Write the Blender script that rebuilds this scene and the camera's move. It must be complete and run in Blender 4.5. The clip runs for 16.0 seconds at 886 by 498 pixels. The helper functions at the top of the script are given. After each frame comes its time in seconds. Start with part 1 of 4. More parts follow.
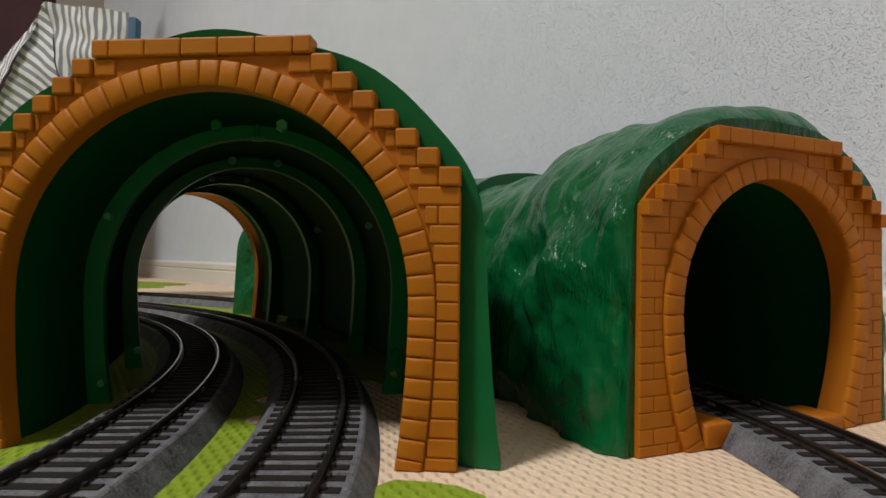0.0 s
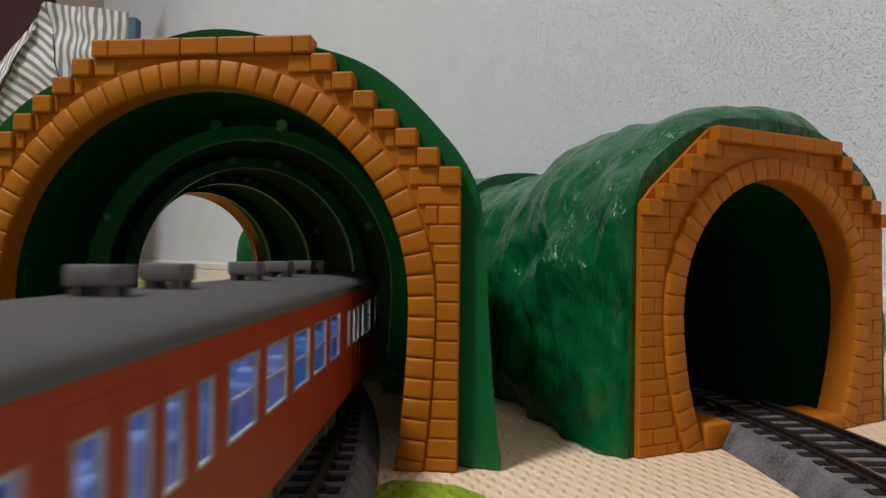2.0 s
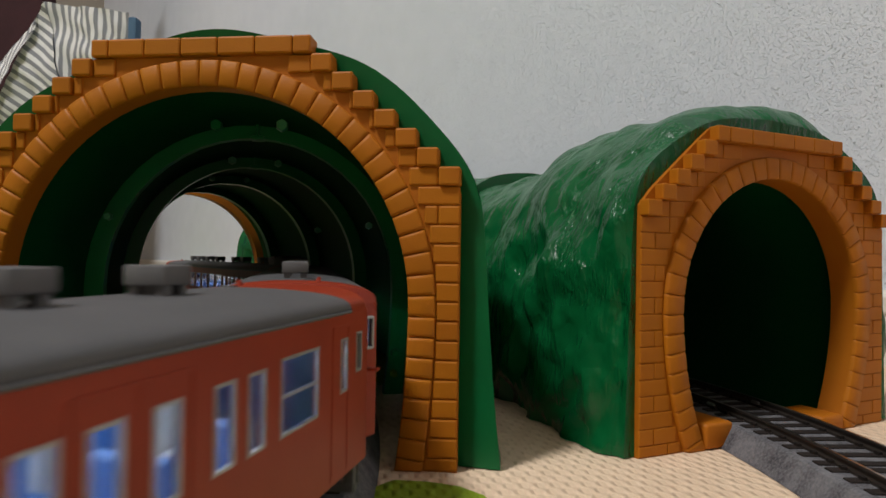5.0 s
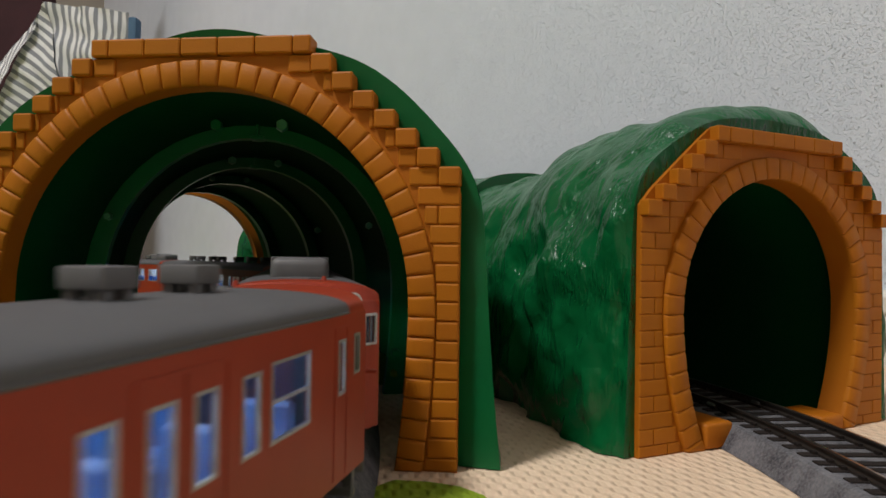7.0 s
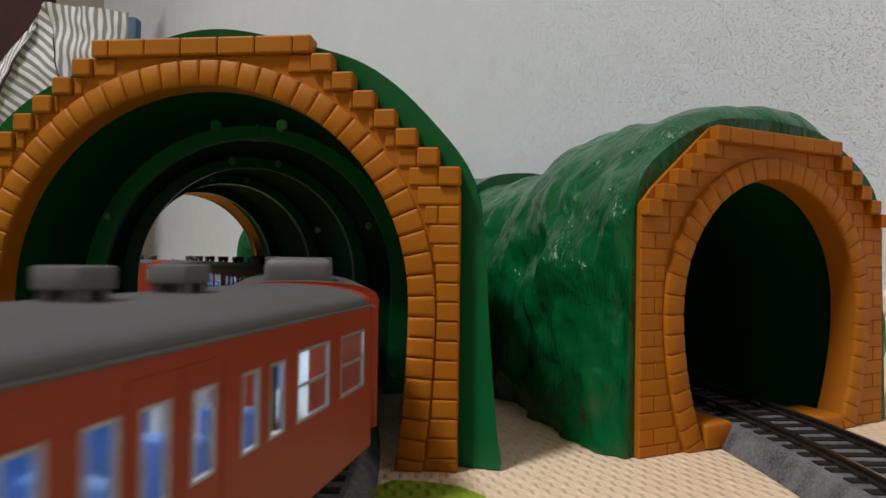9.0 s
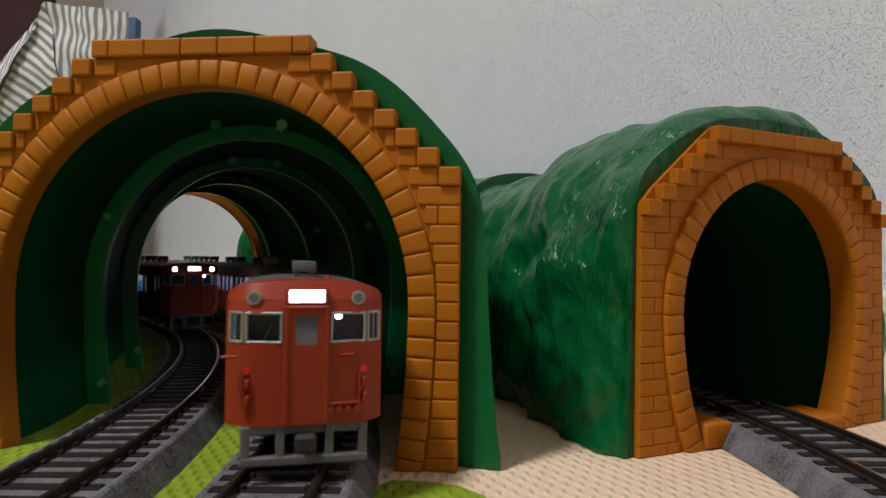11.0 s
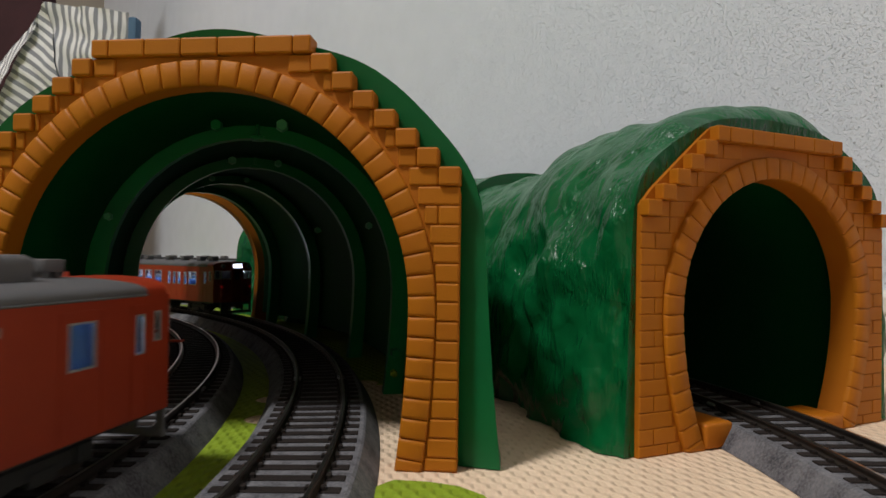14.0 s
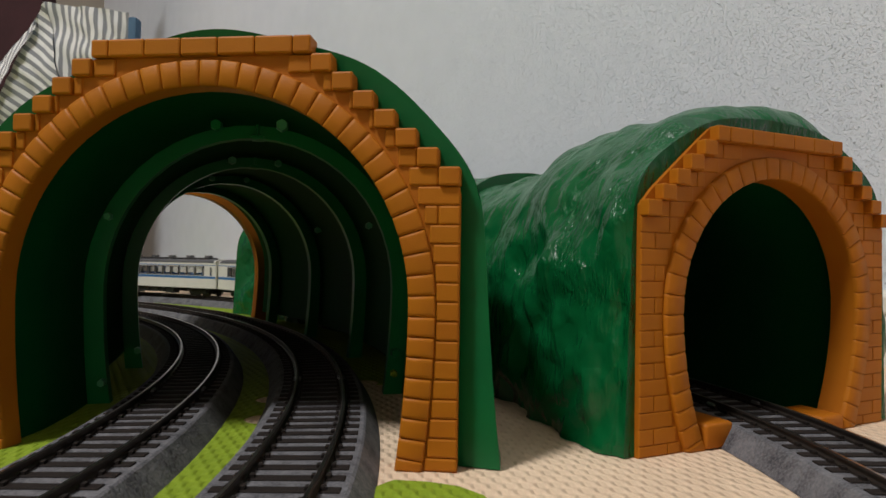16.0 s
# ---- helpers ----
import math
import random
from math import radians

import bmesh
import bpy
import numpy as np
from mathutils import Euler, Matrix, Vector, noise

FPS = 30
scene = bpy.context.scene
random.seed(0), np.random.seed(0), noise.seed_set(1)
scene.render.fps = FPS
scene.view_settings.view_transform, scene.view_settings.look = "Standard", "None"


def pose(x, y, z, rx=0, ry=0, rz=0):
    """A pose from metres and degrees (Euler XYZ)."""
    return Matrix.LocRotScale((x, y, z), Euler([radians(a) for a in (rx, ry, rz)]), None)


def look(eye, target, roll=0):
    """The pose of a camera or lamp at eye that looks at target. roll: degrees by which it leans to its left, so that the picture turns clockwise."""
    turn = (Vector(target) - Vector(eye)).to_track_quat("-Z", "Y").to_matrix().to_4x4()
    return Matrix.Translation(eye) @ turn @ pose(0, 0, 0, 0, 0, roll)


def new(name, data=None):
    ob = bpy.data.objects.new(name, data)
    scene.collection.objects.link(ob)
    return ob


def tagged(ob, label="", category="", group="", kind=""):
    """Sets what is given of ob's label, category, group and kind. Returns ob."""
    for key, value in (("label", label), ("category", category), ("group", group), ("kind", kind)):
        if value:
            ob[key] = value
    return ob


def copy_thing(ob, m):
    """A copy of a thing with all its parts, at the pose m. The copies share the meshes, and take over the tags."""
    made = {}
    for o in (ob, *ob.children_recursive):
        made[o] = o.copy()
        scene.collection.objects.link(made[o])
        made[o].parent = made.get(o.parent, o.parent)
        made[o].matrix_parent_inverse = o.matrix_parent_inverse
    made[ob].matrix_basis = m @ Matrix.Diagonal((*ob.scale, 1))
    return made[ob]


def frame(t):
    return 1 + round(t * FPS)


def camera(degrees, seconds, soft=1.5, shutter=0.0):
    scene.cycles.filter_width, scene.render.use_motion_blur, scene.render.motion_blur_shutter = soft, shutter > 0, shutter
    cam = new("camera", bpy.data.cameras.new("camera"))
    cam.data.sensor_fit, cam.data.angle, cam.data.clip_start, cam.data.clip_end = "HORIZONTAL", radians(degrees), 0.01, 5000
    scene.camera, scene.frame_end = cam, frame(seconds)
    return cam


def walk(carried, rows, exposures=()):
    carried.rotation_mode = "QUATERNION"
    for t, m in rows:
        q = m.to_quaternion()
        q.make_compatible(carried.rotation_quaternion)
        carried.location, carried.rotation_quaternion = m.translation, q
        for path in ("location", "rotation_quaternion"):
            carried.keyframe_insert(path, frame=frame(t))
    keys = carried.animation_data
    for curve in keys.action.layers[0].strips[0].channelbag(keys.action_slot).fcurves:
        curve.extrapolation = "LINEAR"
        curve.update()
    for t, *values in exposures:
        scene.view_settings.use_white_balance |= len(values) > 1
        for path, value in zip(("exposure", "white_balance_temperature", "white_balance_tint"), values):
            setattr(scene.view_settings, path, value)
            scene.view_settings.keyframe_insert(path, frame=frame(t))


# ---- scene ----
MM = 0.001


def at(x, y, z=0.0, rx=0, ry=0, rz=0):
    """A pose from millimetres and degrees."""
    return pose(x * MM, y * MM, z * MM, rx, ry, rz)


# ---- camera ----
EYE_Z = 59.4
cam = camera(70.0, 16.0, soft=1.5, shutter=0.5)
cam.data.dof.use_dof, cam.data.dof.focus_distance, cam.data.dof.aperture_fstop = True, 0.24, 50.0
EYE = Vector((0, 0, EYE_Z * MM))
AIM = EYE + Vector((0, math.cos(0.0135), math.sin(0.0135)))
walk(cam, [(0.0, look(EYE, AIM, 0.80)), (16.0, look(EYE, AIM, 0.80))],
     exposures=[(0.0, 0.0), (16.0, 0.0)])

# ---- layout in millimetres ----
CA = (-638.7, 133.5)          # centre of the two inner circles of track
RA, RB = 549.2, 602.3
CD, RD = (-738.0, 17.5), 860.8  # centre and radius of the outer circle
RAIL = 10.0                   # rail top above the mat
WALL_P, WALL_D = Vector((260.0, 374.5, 0)), Vector((-0.632, 0.775, 0))


def ring(c, r, deg, z=0.0):
    a = radians(deg)
    return (c[0] + r * math.cos(a), c[1] + r * math.sin(a), z)


# ---- world and lamp ----
world = bpy.data.worlds.new("room_dark")
scene.world = world
world.use_nodes = True
world.node_tree.nodes["Background"].inputs[0].default_value = (0.5, 0.55, 0.6, 1)
world.node_tree.nodes["Background"].inputs[1].default_value = 0.004
lamp_data = bpy.data.lights.new("ceiling_lamp_light", "AREA")
lamp_data.shape, lamp_data.size, lamp_data.energy = "DISK", 0.42, 61.0
lamp_data.color = (1.0, 0.975, 0.955)
lamp_ob = new("ceiling_lamp_light", lamp_data)
lamp_ob.matrix_world = pose(-1.06, -0.60, 2.29)
# ---- materials ----


def shader(name, color, rough=0.5, metal=0.0, color2=None, scale=200.0, bump=0.0, bump_scale=800.0,
           spec=0.5, emit=None, power=0.0, rand=0.0, coat=0.0):
    """A principled material with two scales of variation and fine relief."""
    m = bpy.data.materials.new(name)
    m.use_nodes = True
    nt = m.node_tree
    b = nt.nodes["Principled BSDF"]
    b.inputs["Roughness"].default_value = rough
    b.inputs["Metallic"].default_value = metal
    b.inputs["Specular IOR Level"].default_value = spec
    b.inputs["Coat Weight"].default_value = coat
    tc = nt.nodes.new("ShaderNodeTexCoord")
    c1 = color if len(color) == 4 else (*color, 1)
    c2 = (*(color2 or [v * 0.8 for v in color[:3]]), 1)
    n1 = nt.nodes.new("ShaderNodeTexNoise")
    n1.inputs["Scale"].default_value, n1.inputs["Detail"].default_value = scale, 6
    nt.links.new(tc.outputs["Object"], n1.inputs["Vector"])
    n2 = nt.nodes.new("ShaderNodeTexNoise")
    n2.inputs["Scale"].default_value, n2.inputs["Detail"].default_value = scale * 0.13, 3
    nt.links.new(tc.outputs["Object"], n2.inputs["Vector"])
    mixf = nt.nodes.new("ShaderNodeMath")
    mixf.operation = "MULTIPLY"
    nt.links.new(n1.outputs["Fac"], mixf.inputs[0])
    nt.links.new(n2.outputs["Fac"], mixf.inputs[1])
    ramp = nt.nodes.new("ShaderNodeMapRange")
    ramp.inputs[1].default_value, ramp.inputs[2].default_value = 0.12, 0.42
    nt.links.new(mixf.outputs[0], ramp.inputs[0])
    mix = nt.nodes.new("ShaderNodeMix")
    mix.data_type = "RGBA"
    mix.inputs[6].default_value, mix.inputs[7].default_value = c1, c2
    nt.links.new(ramp.outputs[0], mix.inputs[0])
    out = mix.outputs[2]
    if rand:
        oi = nt.nodes.new("ShaderNodeObjectInfo")
        hsv = nt.nodes.new("ShaderNodeHueSaturation")
        mr = nt.nodes.new("ShaderNodeMapRange")
        mr.inputs[3].default_value, mr.inputs[4].default_value = 1 - rand, 1 + rand
        nt.links.new(oi.outputs["Random"], mr.inputs[0])
        nt.links.new(mr.outputs[0], hsv.inputs["Value"])
        nt.links.new(out, hsv.inputs["Color"])
        out = hsv.outputs["Color"]
    nt.links.new(out, b.inputs["Base Color"])
    if bump:
        n3 = nt.nodes.new("ShaderNodeTexNoise")
        n3.inputs["Scale"].default_value, n3.inputs["Detail"].default_value = bump_scale, 4
        nt.links.new(tc.outputs["Object"], n3.inputs["Vector"])
        bp = nt.nodes.new("ShaderNodeBump")
        bp.inputs["Strength"].default_value = min(1.0, bump)
        bp.inputs["Distance"].default_value = 0.0004
        nt.links.new(n3.outputs["Fac"], bp.inputs["Height"])
        nt.links.new(bp.outputs[0], b.inputs["Normal"])
    if emit:
        b.inputs["Emission Color"].default_value = (*emit, 1)
        b.inputs["Emission Strength"].default_value = power
    return m


# Same plastic as the smooth hill, lightened so the inner ribs look lit.
M_GREEN_LIT = shader("lit_green_plastic", (0.0030, 0.205, 0.058), 0.30, spec=0.40, color2=(0.0026, 0.175, 0.050), scale=60, bump=0.2, bump_scale=260)
# Lining copy of that plastic; the tunnel's inner shade is put into its colour.
M_GREEN_SHADED = shader("shaded_green_plastic", (0.0018, 0.068, 0.020), 0.55, spec=0.05, color2=(0.0015, 0.056, 0.017), scale=60, bump=0.2, bump_scale=260)
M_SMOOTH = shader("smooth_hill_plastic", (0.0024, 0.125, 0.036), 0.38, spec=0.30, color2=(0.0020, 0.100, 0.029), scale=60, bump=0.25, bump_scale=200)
M_ROCK = shader("green_rock_plastic", (0.0024, 0.100, 0.028), 0.27, spec=0.36, color2=(0.0018, 0.074, 0.021), scale=60)


def rocky(m):
    nt = m.node_tree
    tc = nt.nodes.new("ShaderNodeTexCoord")
    mp = nt.nodes.new("ShaderNodeMapping")
    mp.inputs["Scale"].default_value = (1.0, 1.0, 0.32)
    nt.links.new(tc.outputs["Object"], mp.inputs[0])
    patch = nt.nodes.new("ShaderNodeTexNoise")
    patch.inputs["Scale"].default_value, patch.inputs["Detail"].default_value = 48, 2
    nt.links.new(tc.outputs["Object"], patch.inputs["Vector"])
    where = nt.nodes.new("ShaderNodeMapRange")
    where.inputs[1].default_value, where.inputs[2].default_value = 0.42, 0.62
    nt.links.new(patch.outputs["Fac"], where.inputs[0])
    last = None
    for sc, d, st in ((120, 0.0012, 0.5), (300, 0.0020, 0.9), (700, 0.0010, 0.8)):
        n = nt.nodes.new("ShaderNodeTexNoise")
        n.inputs["Scale"].default_value, n.inputs["Detail"].default_value, n.inputs["Distortion"].default_value = sc, 2, 0.4
        nt.links.new(mp.outputs[0], n.inputs["Vector"])
        out = n.outputs["Fac"]
        if sc > 200:
            mul = nt.nodes.new("ShaderNodeMath")
            mul.operation = "MULTIPLY"
            nt.links.new(out, mul.inputs[0])
            nt.links.new(where.outputs[0], mul.inputs[1])
            out = mul.outputs[0]
        bp = nt.nodes.new("ShaderNodeBump")
        bp.inputs["Strength"].default_value, bp.inputs["Distance"].default_value = st, d
        nt.links.new(out, bp.inputs["Height"])
        if last:
            nt.links.new(last.outputs[0], bp.inputs["Normal"])
        last = bp
    nt.links.new(last.outputs[0], nt.nodes["Principled BSDF"].inputs["Normal"])


rocky(M_ROCK)
M_BRICK = shader("orange_brick_plastic", (0.42, 0.143, 0.005), 0.52, spec=0.22, color2=(0.38, 0.117, 0.006), scale=90, bump=0.15, bump_scale=1500, rand=0.06)
M_BRICK2 = shader("orange_plate_plastic", (0.41, 0.134, 0.006), 0.52, spec=0.22, color2=(0.38, 0.110, 0.006), scale=90, bump=0.15, bump_scale=1500)
M_WALL = shader("wallpaper", (0.69, 0.745, 0.825), 0.75, color2=(0.64, 0.695, 0.775), scale=30)


def emboss(m, kind):
    """Wallpaper flecks or the woven pattern of foam, as fine relief."""
    nt = m.node_tree
    b = nt.nodes["Principled BSDF"]
    tc = nt.nodes.new("ShaderNodeTexCoord")
    bp = nt.nodes.new("ShaderNodeBump")
    if kind == "paper":
        mp = nt.nodes.new("ShaderNodeMapping")
        mp.inputs["Rotation"].default_value = (0.5, 0.6, 0.3)
        nt.links.new(tc.outputs["Object"], mp.inputs[0])
        hs = []
        for sc, dist, lo, hi in ((760, 0.3, 0.57, 0.70), (360, 0.4, 0.60, 0.74), (1500, 0.2, 0.35, 0.75)):
            n = nt.nodes.new("ShaderNodeTexNoise")
            n.inputs["Scale"].default_value, n.inputs["Detail"].default_value, n.inputs["Distortion"].default_value = sc, 5, dist
            nt.links.new(mp.outputs[0], n.inputs["Vector"])
            r = nt.nodes.new("ShaderNodeMapRange")
            r.inputs[1].default_value, r.inputs[2].default_value = lo, hi
            nt.links.new(n.outputs["Fac"], r.inputs[0])
            hs.append(r)
        add = nt.nodes.new("ShaderNodeMath")
        nt.links.new(hs[0].outputs[0], add.inputs[0])
        nt.links.new(hs[1].outputs[0], add.inputs[1])
        ad2 = nt.nodes.new("ShaderNodeMath")
        ad2.operation = "MULTIPLY_ADD"
        ad2.inputs[1].default_value = 0.35
        nt.links.new(hs[2].outputs[0], ad2.inputs[0])
        nt.links.new(add.outputs[0], ad2.inputs[2])
        nt.links.new(ad2.outputs[0], bp.inputs["Height"])
        bp.inputs["Strength"].default_value, bp.inputs["Distance"].default_value = 1.0, 0.00048
    else:
        mp = nt.nodes.new("ShaderNodeMapping")
        mp.inputs["Rotation"].default_value = (0, 0, -0.10)
        nt.links.new(tc.outputs["Object"], mp.inputs[0])
        sep = nt.nodes.new("ShaderNodeSeparateXYZ")
        nt.links.new(mp.outputs[0], sep.inputs[0])

        def math_node(op, a, c=None):
            n = nt.nodes.new("ShaderNodeMath")
            n.operation = op
            for i, v in enumerate((a, c)):
                if v is None:
                    continue
                if isinstance(v, (int, float)):
                    n.inputs[i].default_value = v
                else:
                    nt.links.new(v, n.inputs[i])
            return n.outputs[0]
        sx = math_node("SINE", math_node("MULTIPLY", sep.outputs[0], 2 * math.pi / 0.0042))
        sy = math_node("SINE", math_node("MULTIPLY", sep.outputs[1], 2 * math.pi / 0.0092))
        h = math_node("MULTIPLY", sx, sy)
        h = math_node("MAXIMUM", h, -0.25)
        nt.links.new(h, bp.inputs["Height"])
        bp.inputs["Strength"].default_value, bp.inputs["Distance"].default_value = 0.75, 0.00075
    old = b.inputs["Normal"].links[0].from_node if b.inputs["Normal"].links else None
    if old:
        nt.links.new(old.outputs[0], bp.inputs["Normal"])
    nt.links.new(bp.outputs[0], b.inputs["Normal"])


emboss(M_WALL, "paper")
# for walls out of view: brown picked to hold down the bounce light
M_DIM = shader("dim_unseen_wall", (0.30, 0.265, 0.22), 0.6, color2=(0.24, 0.21, 0.17), scale=14, bump=0.3, bump_scale=120)
M_BASE = shader("white_board", (0.74, 0.72, 0.67), 0.4, color2=(0.68, 0.66, 0.61), scale=12, bump=0.1, bump_scale=300)
M_BEIGE = shader("beige_foam", (0.78, 0.60, 0.43), 0.75, color2=(0.68, 0.52, 0.37), scale=160, bump=0.4, bump_scale=2500)
M_LIME = shader("lime_foam", (0.23, 0.33, 0.010), 0.75, color2=(0.19, 0.28, 0.008), scale=160, bump=0.4, bump_scale=2500)
emboss(M_BEIGE, "woven")
emboss(M_LIME, "woven")
M_BALLAST = shader("grey_ballast_plastic", (0.175, 0.175, 0.19), 0.8, color2=(0.040, 0.040, 0.048), scale=1150, bump=1.0, bump_scale=1150)
M_TIE = shader("dark_sleeper", (0.020, 0.015, 0.013), 0.8, spec=0.2, color2=(0.014, 0.011, 0.010), scale=700, bump=0.3, bump_scale=2500)
M_RAIL = shader("dark_rail_side", (0.055, 0.045, 0.038), 0.45, metal=0.6, color2=(0.04, 0.032, 0.027), scale=300)
M_RAILTOP = shader("rail_head_steel", (0.55, 0.53, 0.50), 0.28, metal=1.0, color2=(0.42, 0.40, 0.38), scale=300)
M_RED = shader("vermilion_paint", (0.29, 0.032, 0.009), 0.44, spec=0.34, color2=(0.25, 0.025, 0.008), scale=120, bump=0.08, bump_scale=1500)
M_ROOF = shader("grey_roof_paint", (0.085, 0.086, 0.092), 0.62, color2=(0.070, 0.071, 0.076), scale=150, bump=0.15, bump_scale=1800)
M_DARK = shader("black_underframe", (0.02, 0.02, 0.021), 0.6, color2=(0.012, 0.012, 0.013), scale=300)
M_GREY = shader("grey_fittings", (0.12, 0.12, 0.125), 0.55, color2=(0.095, 0.095, 0.1), scale=300)
M_SILVER = shader("silver_frame", (0.42, 0.43, 0.45), 0.4, metal=0.6, color2=(0.34, 0.35, 0.37), scale=500)
M_SEAT = shader("blue_seat_plastic", (0.05, 0.16, 0.45), 0.5, color2=(0.04, 0.12, 0.36), scale=300)
M_INNER = shader("pale_interior_plastic", (0.62, 0.64, 0.68), 0.5, color2=(0.55, 0.57, 0.6), scale=300)
M_LED = shader("cool_led", (0.9, 0.95, 1), 0.5, emit=(0.84, 0.92, 1.0), power=11.0)
M_SIGN = shader("lit_sign", (0.9, 0.92, 1), 0.4, emit=(0.74, 0.80, 1.0), power=4.5)
M_HEAD = shader("lit_headlight", (1, 0.95, 0.85), 0.3, emit=(1.0, 0.86, 0.68), power=12.0)
M_TAIL_DIM = shader("dim_red_tail_lamp", (0.6, 0.01, 0.01), 0.3, emit=(1.0, 0.01, 0.01), power=0.08)
M_TAIL = shader("red_tail_lamp", (0.6, 0.01, 0.01), 0.3, emit=(1.0, 0.01, 0.01), power=0.5)
M_LENS = shader("unlit_lens", (0.06, 0.07, 0.12), 0.1, color2=(0.04, 0.05, 0.09), scale=300, coat=1.0)
M_CREAM = shader("cream_paint", (0.74, 0.72, 0.68), 0.35, color2=(0.68, 0.66, 0.62), scale=150)
M_BLUE = shader("blue_stripe_paint", (0.03, 0.16, 0.42), 0.35, color2=(0.025, 0.13, 0.36), scale=150)
M_MAROON = shader("maroon_cloth", (0.035, 0.008, 0.012), 0.9, color2=(0.025, 0.005, 0.008), scale=80, bump=0.5, bump_scale=600)
M_NAVY = shader("blue_hem_cloth", (0.06, 0.12, 0.20), 0.9, color2=(0.045, 0.095, 0.16), scale=200, bump=0.5, bump_scale=900)
M_CEIL = shader("ceiling_paint", (0.7, 0.7, 0.69), 0.85, scale=10)
M_GLASS = bpy.data.materials.new("window_glass")
M_GLASS.use_nodes = True
_g = M_GLASS.node_tree.nodes["Principled BSDF"]
_g.inputs["Base Color"].default_value = (0.9, 0.94, 0.96, 1)
_g.inputs["Roughness"].default_value = 0.05
_g.inputs["Transmission Weight"].default_value = 1.0
_g.inputs["IOR"].default_value = 1.2

# ---- mesh helpers ----


def mesh_of(name, bm, material, smooth=False, sharp=40):
    """A mesh from a bmesh in millimetres."""
    bmesh.ops.scale(bm, vec=(MM, MM, MM), verts=bm.verts)
    bmesh.ops.recalc_face_normals(bm, faces=bm.faces)
    me = bpy.data.meshes.new(name)
    bm.to_mesh(me)
    bm.free()
    for m in material if isinstance(material, (list, tuple)) else [material]:
        me.materials.append(m)
    if smooth:
        for p in me.polygons:
            p.use_smooth = True
        me.set_sharp_from_angle(angle=radians(sharp))
    return me


def part(name, bm, material, parent=None, label="", m=None, smooth=False, sharp=40):
    data = bm if isinstance(bm, bpy.types.Mesh) else mesh_of(name, bm, material, smooth, sharp)
    ob = new(name, data)
    ob.parent = parent
    if m is not None:
        ob.matrix_basis = m
    if label:
        ob["label"] = label
    return ob


def thing(name, label, category, group="", kind="", m=None):
    ob = new(name)
    ob.empty_display_size = 0.01
    if m is not None:
        ob.matrix_basis = m
    return tagged(ob, label, category, group, kind)


def box(bm, x0, x1, y0, y1, z0, z1, bev=0.0, seg=1, mat=0):
    geo = bmesh.ops.create_cube(bm, size=1.0, matrix=Matrix.LocRotScale(((x0 + x1) / 2, (y0 + y1) / 2, (z0 + z1) / 2), None, (x1 - x0, y1 - y0, z1 - z0)))
    vs = geo["verts"]
    fs = {f for v in vs for f in v.link_faces}
    if bev:
        es = {e for v in vs for e in v.link_edges}
        r = bmesh.ops.bevel(bm, geom=list(es), offset=bev, segments=seg, affect="EDGES", profile=0.5)
        fs = {f for v in vs if v.is_valid for f in v.link_faces} | set(r["faces"])
    for f in fs:
        if f.is_valid:
            f.material_index = mat
    return bm


def cyl(bm, r, x0, x1, seg=16, m=Matrix(), r2=None):
    """A cylinder along x from x0 to x1, moved by m."""
    bmesh.ops.create_cone(bm, cap_ends=True, segments=seg, radius1=r, radius2=r if r2 is None else r2, depth=x1 - x0,
                          matrix=m @ Matrix.Translation(((x0 + x1) / 2, 0, 0)) @ Matrix.Rotation(radians(90), 4, "Y"))
    return bm


def loft(bm, rows, closed=False, mat=0):
    """Quads between rows of points of equal length."""
    vs = [[bm.verts.new(p) for p in row] for row in rows]
    for a, b in zip(vs, vs[1:]):
        n = len(a)
        for i in range(n if closed else n - 1):
            j = (i + 1) % n
            f = bm.faces.new((a[i], a[j], b[j], b[i]))
            f.material_index = mat
    return vs


# ---- room ----
def slab(name, p, d, length, height, thick, material, label, z0=0.0, kind="structure"):
    """An upright slab from p along d, its thickness to the right of d."""
    n = Vector((d.y, -d.x, 0))
    bm = bmesh.new()
    q = [p, p + d * length, p + d * length + n * thick, p + n * thick]
    lo = [bm.verts.new((v.x, v.y, z0)) for v in q]
    hi = [bm.verts.new((v.x, v.y, z0 + height)) for v in q]
    bm.faces.new(lo), bm.faces.new(hi)
    for i in range(4):
        bm.faces.new((lo[i], lo[(i + 1) % 4], hi[(i + 1) % 4], hi[i]))
    ob = new(name, mesh_of(name, bm, material))
    return tagged(ob, label, name.split("_")[0], kind=kind)


WN = Vector((WALL_D.y, -WALL_D.x, 0))          # away from the room
W0 = WALL_P - WALL_D * 1200
LEN, DEEP = 3400.0, 3000.0
slab("wall_north", W0, WALL_D, LEN, 2300, 60, M_WALL, "pale grey wall with embossed wallpaper")
# The other three walls are unseen; their dim brown limits bounce light.
slab("wall_west", W0 + WALL_D * LEN, -WN, DEEP, 2300, 60, M_DIM, "unseen side wall in an assumed dim brown")
slab("wall_south", W0 + WALL_D * LEN - WN * DEEP, -WALL_D, LEN, 2300, 60, M_DIM, "unseen back wall in an assumed dim brown")
slab("wall_east", W0 - WN * DEEP, WN, DEEP, 2300, 60, M_DIM, "unseen end wall in an assumed dim brown")


